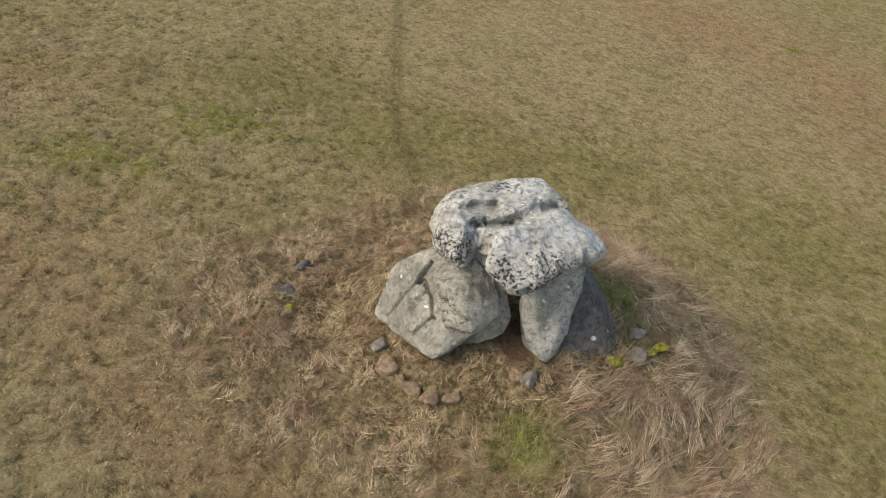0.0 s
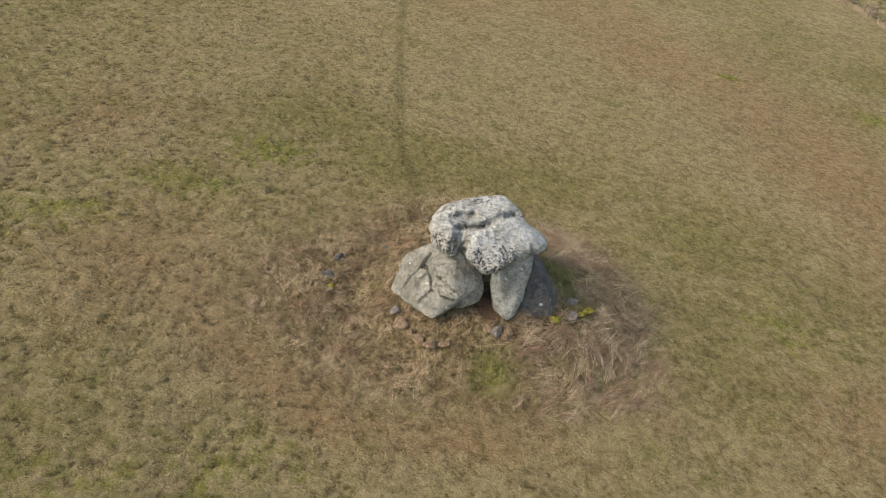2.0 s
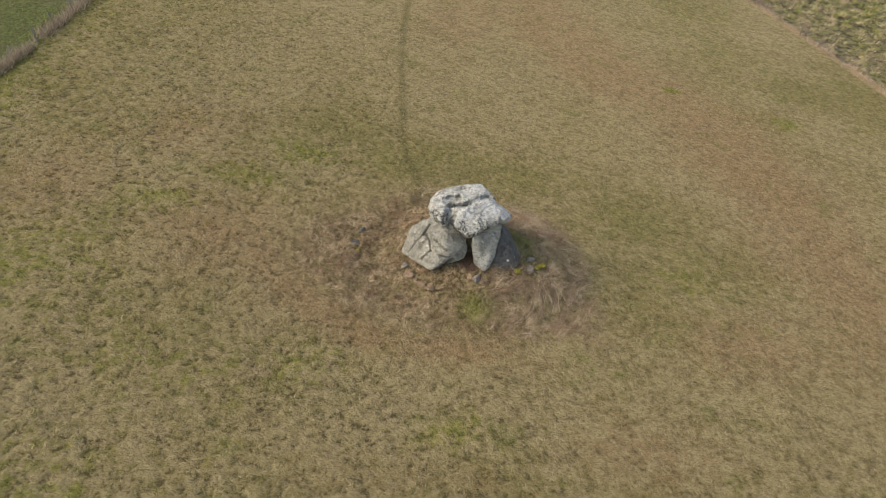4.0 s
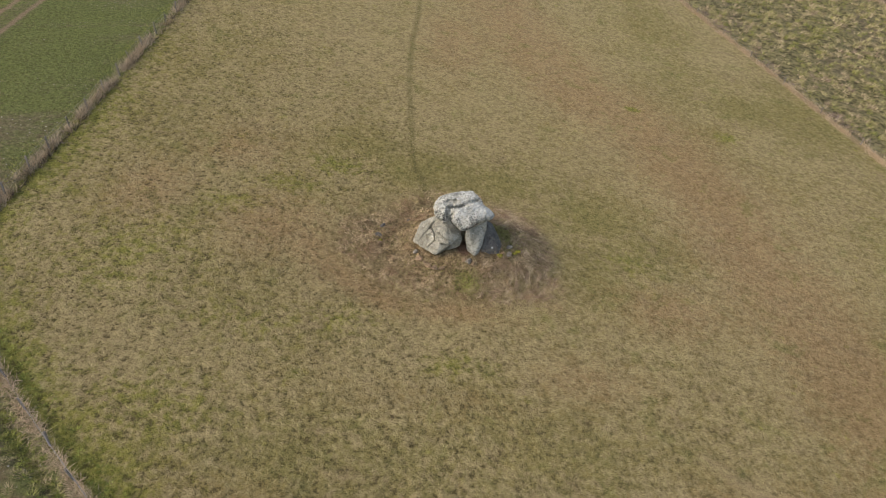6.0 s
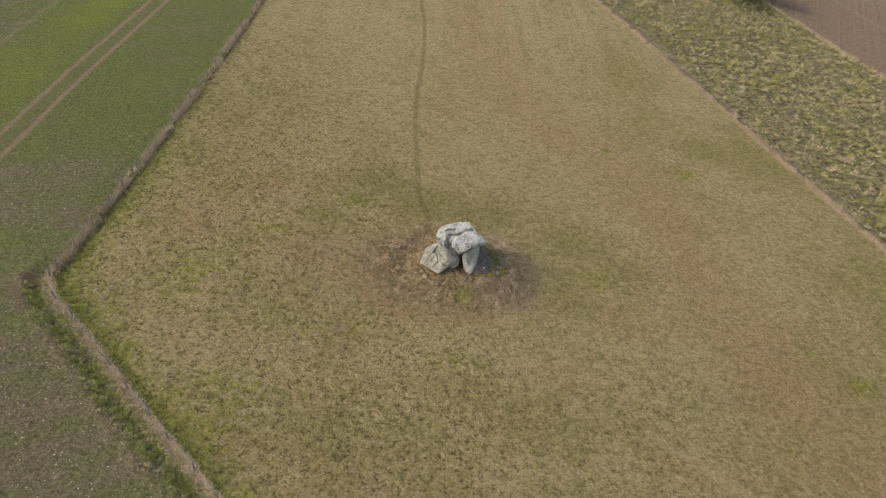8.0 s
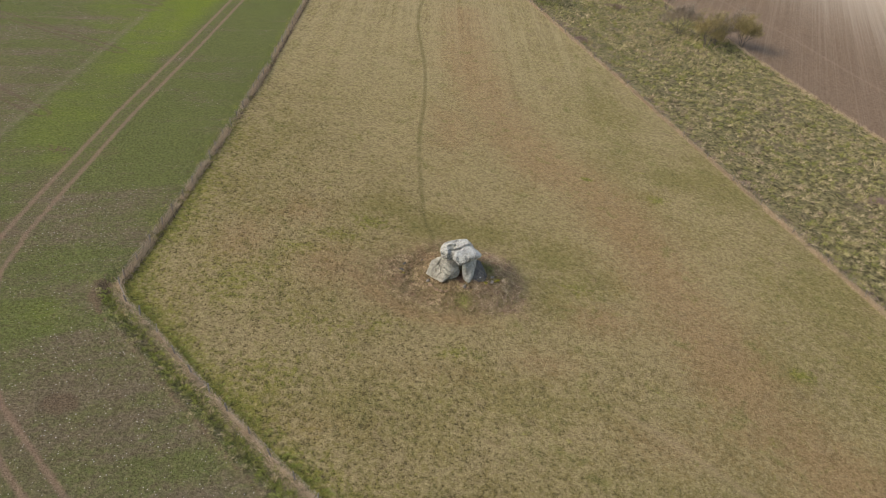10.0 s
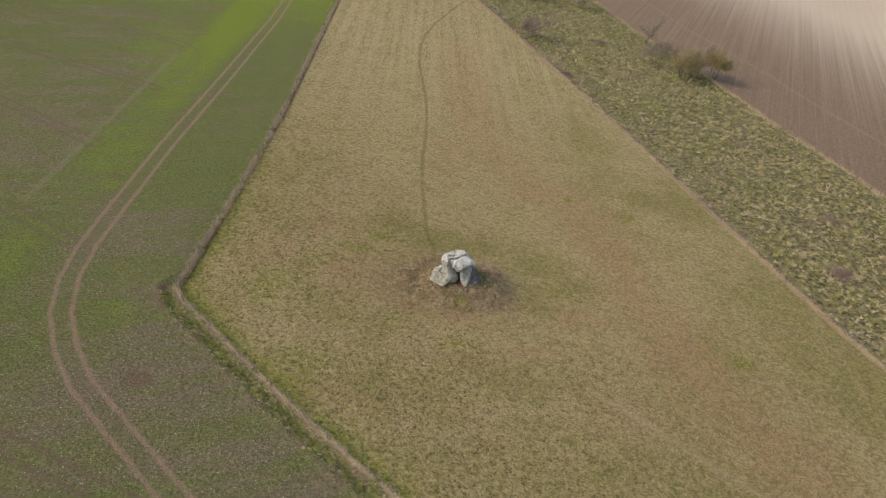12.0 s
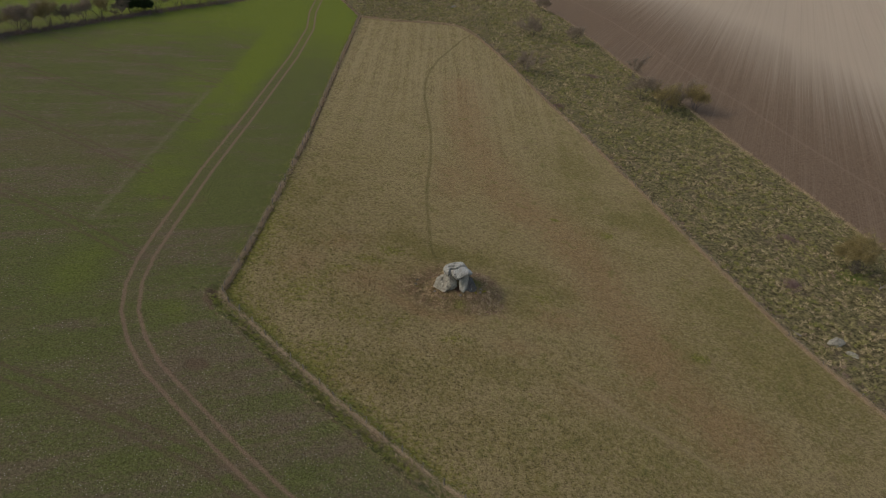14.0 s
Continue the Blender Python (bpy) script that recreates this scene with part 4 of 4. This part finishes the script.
def swaths(n, x0, x1, y0, y1, inside):
    """Centres, headings and tones of flattened wisps of long stalks."""
    cx, cy = scatter(n, x0, x1, y0, y1)
    k = inside(cx, cy) & off_stones(cx, cy) & (np.hypot((cx - 0.95) / 0.85, (cy + 1.6) / 1.1) > 1) & (np.hypot((cx - 1.1) / 1.0, (cy + 3.5) / 0.9) > 1)
    k &= (np.hypot((cx - 4.2) / 0.85, (cy + 0.85) / 0.75) > 1) & (np.hypot((cx - 3.6) / 0.8, (cy - 0.6) / 1.1) > 1) & (np.hypot((cx + 4.8) / 0.6, (cy - 0.5) / 1.0) > 1)
    k &= np.abs(lines_near(cx, cy, [(-2.4, -1.3), (-2.04, -1.85), (-1.44, -2.4), (-0.48, -2.66), (1.6, -2.3)])) > 0.42
    return cx[k], cy[k], rng.uniform(0, 1, k.sum())


def lay(name, cx, cy, tone, each, spread, lo, hi, width, heading, wave, material, label):
    """Wisps: each a sheaf of stalks with one heading, fanned at the tips."""
    n = len(cx) * each
    h = np.repeat(heading, each)
    s, t = rng.normal(0, spread, n), rng.normal(0, spread * 2.2, n)
    x, y = np.repeat(cx, each) + np.cos(h) * t - np.sin(h) * s, np.repeat(cy, each) + np.sin(h) * t + np.cos(h) * s
    return blades(name, x, y, rng.uniform(lo, hi, n), rng.uniform(0.7, 1.3, n) * width, h, rng.uniform(1.05, 1.45, n), material, label, "dry grass", 0.05, wave,
                  np.repeat(tone, each))


# long stalks beaten flat on the downhill half, short tufts on the rest
wx, wy, wt = swaths(760, 1.2, 8.4, -5.0, 5.5, lambda x, y: (mound_radius(x, y) < 1.04) & (x - 0.35 * y > 1.9))
turn = np.where(wy < -0.6, 0.75 + 2.6 * (vnoise(wx, wy, 1.3, 43) - 0.5), -0.75 + 2.2 * (vnoise(wx, wy, 1.5, 44) - 0.5)) + rng.normal(0, 0.5, len(wx)) + np.where(rng.uniform(0, 1, len(wx)) < 0.35, 3.14, 0)
lay("flattened_stalks", wx, wy, wt, 22, 0.07, 0.3, 0.95, 0.013, turn, 0.22, STALK, "long dead stalks beaten flat in swaths over the mound")
wx, wy, wt = swaths(1500, -7.6, 4.5, -5.6, 6.6, lambda x, y: (mound_radius(x, y) < 1.08) & (x - 0.35 * y < 2.4) & (vnoise(x, y, 1.1, 47) > 0.36))
lay("straw_tufts", wx, wy, wt, 24, 0.05, 0.14, 0.4, 0.012, vnoise(wx, wy, 0.8, 48) * 13 + rng.normal(0, 0.3, len(wx)), 0.5, STRAW, "small bleached straw tufts over the mound")
x, y = scatter(26000, -7, 8, -5.5, 6.5)
keep = (mound_radius(x, y) < 1.0) & off_stones(x, y) & clumped(x, y, 1.3, 0.56, 53)
x, y = x[keep], y[keep]
gx, gy = rng.normal(1.1, 0.45, 1800), rng.normal(-3.45, 0.4, 1800)
mx, my = rng.normal(3.6, 0.5, 3000), rng.normal(0.7, 0.8, 3000)
x, y = np.r_[x, gx, mx], np.r_[y, gy, my]
blades("green_grass", x, y, rng.uniform(0.06, 0.2, len(x)), rng.uniform(0.008, 0.016, len(x)), rng.uniform(0, 6.28, len(x)), rng.uniform(0.4, 1.0, len(x)), LUSH,
       "short green grass tufts on the mound", "grass", 0.02)
# pasture turf: small tufts of short blades, coarser away from the stones
def turf(n, x0, x1, y0, y1, each, grow, hole=None):
    cx, cy = scatter(n, x0, x1, y0, y1)
    keep = (mound_radius(cx, cy) > 0.98) & (area_depth(cx, cy, PASTURE) > 0.4) & (vnoise(cx, cy, 0.3, 61) * 0.6 + vnoise(cx, cy, 0.9, 62) * 0.4 + rng.uniform(-0.2, 0.2, n) > 0.42)
    if hole:
        keep &= ~((cx > hole[0]) & (cx < hole[1]) & (cy > hole[2]) & (cy < hole[3]) & (rng.uniform(0, 1, n) < 0.93))
    cx, cy = cx[keep], cy[keep]
    size = rng.uniform(0.6, 1.35, len(cx)) * grow * (0.75 + 0.4 * tuftiness(cx, cy))
    S, k = np.repeat(size, each), len(cx) * each
    a, q = rng.uniform(0, 6.283, k), np.sqrt(rng.uniform(0, 1, k))
    x, y = np.repeat(cx, each) + np.cos(a) * q * 0.045 * S, np.repeat(cy, each) + np.sin(a) * q * 0.045 * S
    return blades("pasture_grass", x, y, rng.uniform(0.05, 0.11, k) * S, rng.uniform(0.012, 0.026, k) * S, a, 0.5 + 0.7 * q, TURF, "short winter-bleached pasture grass in small tufts", "grass", 0.0, 0.6,
                  np.repeat(rng.uniform(0, 1, len(cx)), each))


turf(105000, -13, 14, -7, 15, 5, 0.85)
turf(80000, -20, 24, -13, 26, 4, 1.15, (-13, 14, -7, 15))
turf(95000, -30, 50, -36, 50, 4, 1.6, (-20, 24, -13, 26))


def along_strip(line, n, spread, skew=0.0):
    seg = np.array(line)
    d = np.hypot(*np.diff(seg, axis=0).T)
    s = np.sort(rng.uniform(0, d.sum(), n))
    cum = np.r_[0, np.cumsum(d)]
    k = np.clip(np.searchsorted(cum, s) - 1, 0, len(d) - 1)
    f = (s - cum[k]) / d[k]
    p = seg[k] + (seg[k + 1] - seg[k]) * f[:, None]
    nrm = np.c_[-(seg[k + 1] - seg[k])[:, 1], (seg[k + 1] - seg[k])[:, 0]] / d[k][:, None]
    off = rng.normal(0, spread, n) + skew
    return p[:, 0] + nrm[:, 0] * off, p[:, 1] + nrm[:, 1] * off


def fringe(name, line, n, spread, skew, lo, hi, width, material, label, low=0.35, seed=70, comb=None, lean=(0.3, 1.1)):
    x, y = along_strip(line, n, spread, skew)
    k = clumped(x, y, 1.6, low, seed)
    x, y = x[k], y[k]
    head = rng.uniform(0, 6.28, len(x)) if comb is None else comb + 2.2 * (vnoise(x, y, 1.0, seed) - 0.5)
    return blades(name, x, y, rng.uniform(lo, hi, len(x)), rng.uniform(0.5, 1.2, len(x)) * width, head, rng.uniform(*lean, len(x)), material, label, "dry grass")


def hummocks(name, cx, cy, size, each, lo, hi, width, material, label, category, drift=0.0):
    """Tussocks as domes of drooping blades, each with a tone of its own, combed a little to one side."""
    n = len(cx) * each
    S, T = np.repeat(size, each), np.repeat(rng.uniform(0, 1, len(cx)), each)
    a, q = rng.uniform(0, 6.283, n), np.sqrt(rng.uniform(0, 1, n))
    x, y = np.repeat(cx, each) + np.cos(a) * q * 0.3 * S, np.repeat(cy, each) + np.sin(a) * q * 0.3 * S
    head = np.arctan2(np.sin(a) * q - 0.25 * drift, np.cos(a) * q + drift)
    return blades(name, x, y, rng.uniform(lo, hi, n) * S, rng.uniform(0.6, 1.3, n) * width * S, head, 0.45 + 0.75 * q, material, label, category, 0.16 * S * (1 - q * q), 0.3, T)


fringe("fence_grass", FENCE_LEFT, 34000, 0.2, -0.05, 0.35, 0.9, 0.05, GREYSTRAW, "tall grey dead grass along the wire fence", 0.42)
fringe("fence_grass", FENCE_LEFT, 9000, 0.22, 0.05, 0.25, 0.55, 0.05, TANSTRAW, "tan dead grass tangled in the wire fence", 0.5, 71)
fringe("fence_grass", FENCE_FRONT, 40000, 0.14, -0.08, 0.25, 0.6, 0.035, TANSTRAW, "tan dead grass leaning on the wire fence", 0.36, 74, None, (0.7, 1.35))
fringe("fence_grass", FENCE_FRONT, 7000, 0.2, -0.45, 0.3, 0.6, 0.04, TANSTRAW, "tan dead grass fallen into the ditch", 0.55, 73, -1.9, (0.9, 1.4))
fringe("fence_undergrowth", FENCE_FRONT, 1800, 0.12, -0.85, 0.12, 0.3, 0.04, DARKSTEM, "dark dead stems in the ditch below the fence", 0.3, 75)
fringe("fence_undergrowth", FENCE_LEFT, 8000, 0.13, 0.32, 0.2, 0.5, 0.05, DARKSTEM, "dark dead stems at the fence foot", 0.4, 77)
fringe("verge_grass", FENCE_LEFT, 12000, 0.35, -0.9, 0.12, 0.3, 0.05, LUSH, "green grass along the fence foot", 0.5, 78)
vx, vy = along_strip(FENCE_FRONT, 700, 0.4, -1.25)
hummocks("verge_tussocks", vx, vy, rng.uniform(0.4, 0.8, len(vx)), 60, 0.25, 0.5, 0.05, TUSSOCK, "green and tan tussocks on the ditch bank beside the crop", "rough grass")
vx, vy = along_strip(FENCE_FRONT[:6], 420, 0.35, -1.1)
hummocks("verge_tussocks", vx, vy, rng.uniform(0.35, 0.65, len(vx)), 50, 0.25, 0.5, 0.05, LUSH, "lush green tussocks in the ditch beside the fence", "rough grass")
vx, vy = along_strip(FENCE_FRONT[:6], 110, 0.3, 0.9)
hummocks("verge_tussocks", vx, vy, rng.uniform(0.35, 0.7, len(vx)), 50, 0.25, 0.5, 0.05, LUSH, "lush green tufts inside the pasture fence", "grass")
fringe("edge_grass", RIGHT_EDGE, 30000, 0.26, 0.0, 0.3, 0.65, 0.055, TANSTRAW, "band of tan dead grass at the pasture's edge", 0.4, 80)
fringe("edge_grass", FAR_EDGE, 9000, 0.6, 0.0, 0.35, 0.8, 0.06, TANSTRAW, "tan dead grass across the pasture's far end", 0.3, 82)
fringe("edge_grass", RIGHT_EDGE, 12000, 0.6, 1.4, 0.25, 0.5, 0.06, BRAMBLE, "purple-brown dead stems beside the pasture's edge", 0.45, 84)
fringe("plough_margin_grass", PLOUGH_EDGE[1:9], 15000, 0.5, -0.4, 0.3, 0.8, 0.07, TANSTRAW, "tan grass margin of the ploughed field", 0.35, 86)

# tussocks of the rough strip
cx, cy = scatter(44000, -30, 98, -30, 215)
keep = (area_depth(cx, cy, PASTURE) < -0.8) & (area_depth(cx, cy, CROP) < -0.8) & (area_depth(cx, cy, PLOUGHED) < -0.5)
cx, cy = cx[keep], cy[keep]
near = cy < 70
for pick, each, grow in ((near, 26, 1.0), (~near, 14, 1.3)):
    hummocks("tussock_grass", cx[pick], cy[pick], rng.uniform(0.5, 1.15, pick.sum()) * grow, each, 0.35, 0.65, 0.09, TUSSOCK, "rough tussocky grass strip beside the ploughed field", "rough grass", 0.5)


# ---- fences ----
def post_mesh(height, r):
    bm = bmesh.new()
    bmesh.ops.create_cone(bm, cap_ends=True, segments=8, radius1=r, radius2=r * 0.92, depth=height, matrix=Matrix.Translation((0, 0, height / 2 - 0.25)))
    for v in bm.verts:
        if v.co.z > height * 0.5:
            v.co.z += v.co.x * 0.35
            v.co.x += 0.02 * math.sin(v.co.y * 40)
    me = bpy.data.meshes.new("post")
    bm.to_mesh(me)
    bm.free()
    me.materials.append(WOOD)
    return me


def wire_mesh(points, r):
    v, f = [], []
    for a, b in zip(points, points[1:]):
        a, b = Vector(a), Vector(b)
        d = (b - a).normalized()
        s = d.cross(Vector((0, 0, 1))).normalized() * r
        u = s.cross(d)
        k = len(v)
        for p in (a, b):
            v += [p + s, p - s * 0.5 + u * 0.87, p - s * 0.5 - u * 0.87]
        f += [(k + i, k + (i + 1) % 3, k + 3 + (i + 1) % 3, k + 3 + i) for i in range(3)]
    return mesh_of("wire", [tuple(p) for p in v], f, WIRE)


def wire_fence(line, step, label, height=1.35, seed=1):
    r = random.Random(seed)
    base = tagged(new("wire_fence"), label, "fence", "field fences")
    x0, y0 = line[0]
    base.location = (x0, y0, ground_z(x0, y0))
    off = Matrix.Translation(-base.location)
    me = post_mesh(height, 0.06)
    tops = []
    for x, y, a in along(line, step, 0.25, r):
        z = ground_z(x, y)
        ob = new("post", me)
        ob.parent = base
        s = r.uniform(0.85, 1.12)
        ob.matrix_local = off @ pose(x, y, z, r.gauss(0, 4), r.gauss(0, 4), r.uniform(0, 360)) @ Matrix.Diagonal((s, s, s, 1))
        tops.append((x, y, z))
    for h in (0.35, 0.68, 1.0):
        ob = new("wire", wire_mesh([(x - x0, y - y0, z + h - base.location.z) for x, y, z in tops], 0.006))
        ob.parent = base
    return base


wire_fence(FENCE_LEFT[1:], 2.9, "weathered post and wire fence beside the drilled crop", 1.35, 1)
wire_fence(FENCE_FRONT, 2.6, "weathered post and wire fence leaning over dead grass", 1.3, 2)
wire_fence(RIGHT_EDGE, 6.5, "low post and wire fence along the rough strip", 1.05, 3)


# ---- shrubs and trees ----
def shrub(x, y, height, width, label, seed, crown_mat=TWIG, name="shrub", stems=5, leaf=0.0, dense=1.0):
    r = random.Random(seed)
    if name == "shrub":
        height, width = height * 1.2, width * 0.78
    limbs, tips = [], []

    def grow(p, d, length, rad, depth):
        n = 3
        for k in range(n):
            q = p + d * (length / n)
            limbs.append((p, q, rad * (1 - 0.25 * k / n), rad * (1 - 0.25 * (k + 1) / n)))
            p = q
            d = (d + Vector((r.gauss(0, 0.16), r.gauss(0, 0.16), r.gauss(0.05, 0.1)))).normalized()
        if depth == 0:
            tips.append((p, d, length))
            return
        for k in range(r.choice((2, 3, 3))):
            e = (d + Vector((r.gauss(0, 0.55), r.gauss(0, 0.55), r.gauss(0.1, 0.3)))).normalized()
            grow(p, e, length * r.uniform(0.6, 0.85), rad * 0.6, depth - 1)

    for k in range(stems):
        a = 6.283 * k / stems + r.uniform(-0.4, 0.4)
        lean = r.uniform(0.15, 0.9) * width / height
        d = Vector((math.cos(a) * lean, math.sin(a) * lean, 1)).normalized()
        grow(Vector((math.cos(a) * 0.15, math.sin(a) * 0.15, -0.2)), d, height * 0.36 * r.uniform(0.75, 1.1), 0.03 + 0.006 * height, 3)
    z = ground_z(x, y)
    base = tagged(new(name), label, name.split("_")[-1] if name != "shrub" else "shrub", "shrubs of the rough strip" if name == "shrub" else "trees of the far hedge")
    base.location = (x, y, z)
    v, f = [], []
    for p, q, ra, rb in limbs:
        d = (q - p).normalized()
        s = d.orthogonal().normalized()
        u = s.cross(d)
        k = len(v)
        for c, rr in ((p, ra), (q, rb)):
            for i in range(4):
                v.append(tuple(c + (s * math.cos(i * 1.571) + u * math.sin(i * 1.571)) * rr))
        f += [(k + i, k + (i + 1) % 4, k + 4 + (i + 1) % 4, k + 4 + i) for i in range(4)]
    ob = new("trunk", mesh_of("trunk", v, f, BARK))
    ob.parent = base
    rr = np.random.default_rng(seed)
    per = int(75 * dense)
    P = np.repeat(np.array([t[0][:] for t in tips]), per, 0)
    L = np.repeat(np.array([t[2] for t in tips]), per)
    D = np.repeat(np.array([t[1][:] for t in tips]), per, 0)
    n = len(P)
    back = rr.uniform(-2.3, 0.4, n)
    P = P + D * (back * L)[:, None] + rr.normal(0, 0.22, (n, 3)) * L[:, None]
    W = D * 0.6 + rr.normal(0, 0.6, (n, 3))
    W /= np.linalg.norm(W, axis=1)[:, None]
    if leaf:
        ln, wd = rr.uniform(0.5, 1.2, n) * leaf, rr.uniform(0.5, 1.0, n) * leaf
    else:
        ln, wd = rr.uniform(0.3, 0.8, n) * (0.35 + 0.4 * L), rr.uniform(0.04, 0.09, n)
    S = np.cross(W, rr.normal(0, 1, (n, 3)))
    S /= np.linalg.norm(S, axis=1)[:, None]
    V = np.stack([P - S * wd[:, None] / 2, P + S * wd[:, None] / 2, P + W * ln[:, None]], 1).reshape(-1, 3)
    ob = new("crown", mesh_of("crown", V, np.arange(3 * n).reshape(-1, 3), crown_mat))
    ob.parent = base
    return base


shrub(21.9, 108.7, 5.2, 5.1, "bare grey thorn shrub at the pasture's edge", 1)
shrub(27.8, 148, 5.8, 6.1, "bare rounded grey shrub in rough grass", 2)
shrub(41.9, 148, 6.0, 6.1, "bare brown shrub beside the ploughed field", 3)
shrub(54.1, 118.4, 6.7, 3.7, "tall thin bare shrub at the plough's edge", 4, stems=3)
shrub(51.8, 98.8, 6.3, 5.5, "bare grey thorn shrub in a thicket", 5)
shrub(55.6, 91.6, 7.2, 6.6, "olive budding shrub in a thicket", 6, BUDS)
shrub(62.6, 100.5, 6.0, 5.5, "bare brown shrub in a thicket", 7)
shrub(65.6, 97.0, 6.5, 5.0, "olive budding shrub in a thicket beside the plough", 8, BUDS)
shrub(59.0, 95.5, 4.7, 4.4, "low bare shrub in a thicket", 9)
shrub(70.0, 20.9, 6.3, 8.8, "wide olive budding shrub among tussocks", 10, BUDS, stems=8)
shrub(77.5, 19.0, 5.8, 6.6, "olive budding shrub among tussocks", 11, BUDS, stems=7)
shrub(35.5, 186.8, 4.5, 3.7, "small bare shrub far along the strip", 12)
# brambles lying in the rough strip
for k, (bx, by, rx, ry) in enumerate(((40.7, 113.5, 4.2, 1.6), (27.2, 84, 1.8, 0.9), (62, 30, 3.0, 2.0), (56, 14, 2.0, 2.0))):
    n = 1500
    a, q = rng.uniform(0, 6.28, n), np.clip(np.abs(rng.normal(0, 0.7, n)), 0, 1.6)
    x, y = bx + np.cos(a) * q * rx, by + np.sin(a) * q * ry
    blades("bramble_patch", x, y, rng.uniform(0.3, 1.1, n) * (1.75 - q) * 0.7, rng.uniform(0.03, 0.07, n), rng.uniform(0, 6.28, n), rng.uniform(0.3, 1.2, n), BRAMBLE, "low purple-brown bramble patch", "bramble", 0.05)
# sarsens and a fallen branch in the strip
rock(56.1, -0.8, (1.6, 1.1), 0.95, SARSEN, "large pale sarsen boulder among tussocks", 61, 10, 0.35)
rock(57.4, -3.2, (1.2, 0.55), 0.55, SARSEN, "low pale sarsen boulder among tussocks", 62, -40, 0.35)
rock(2.6, 171.2, (1.4, 0.9), 0.7, SARSEN, "pale sarsen boulder in far rough grass", 63, 0, 0.35)


def fallen_branch(x, y, turn, length, label):
    bm = bmesh.new()
    for k, (a, s) in enumerate(((0, 1.0), (35, 0.55), (-28, 0.45))):
        m = pose(s * 0.35 * (k > 0) * length, 0, 0.2, 0, 88, a) @ Matrix.Translation((0, 0, s * length / 2))
        bmesh.ops.create_cone(bm, cap_ends=True, segments=7, radius1=0.13 * s + 0.03, radius2=0.04, depth=s * length, matrix=m)
    ob = part("fallen_branch", bm, WOOD)
    ob.matrix_world = pose(x, y, ground_z(x, y) + 0.05, 0, 0, turn)
    return tagged(ob, label, "branch")


fallen_branch(72.2, 16.2, 35, 3.0, "bleached fallen branch below the wide shrub")
fallen_branch(51.0, -0.3, 120, 1.6, "bleached broken fence rail in dead grass")

# ---- the far hedge ----
HEDGE = [(-125, 30), (-98, 75), (-84, 98.5), (-75, 114.5), (-64.5, 131), (-52, 152), (-40, 172)]
fringe("hedge_bank", HEDGE, 16000, 0.9, 0.6, 0.2, 0.9, 0.14, BRAMBLE, "brown undergrowth bank below the far hedge", 0.25, 90)
hedge_rng = random.Random(8)
for k, (hx, hy, ha) in enumerate(along(HEDGE[:5], 4.4, 1.2, hedge_rng)):
    if abs(hy - 108) < 3 or abs(hy - 72) < 3:
        shrub(hx - 2, hy + 1, hedge_rng.uniform(4.5, 6), 6, "dark evergreen tree in the far hedge", 100 + k, EVERGREEN, "evergreen_tree", 5, 0.5, 1.6)
    else:
        shrub(hx - 2, hy + 1, hedge_rng.uniform(4.5, 7), 5.5, "bare hedge tree above brown undergrowth", 100 + k, BUDS if k % 3 == 0 else TWIG, "hedge_tree", 5)
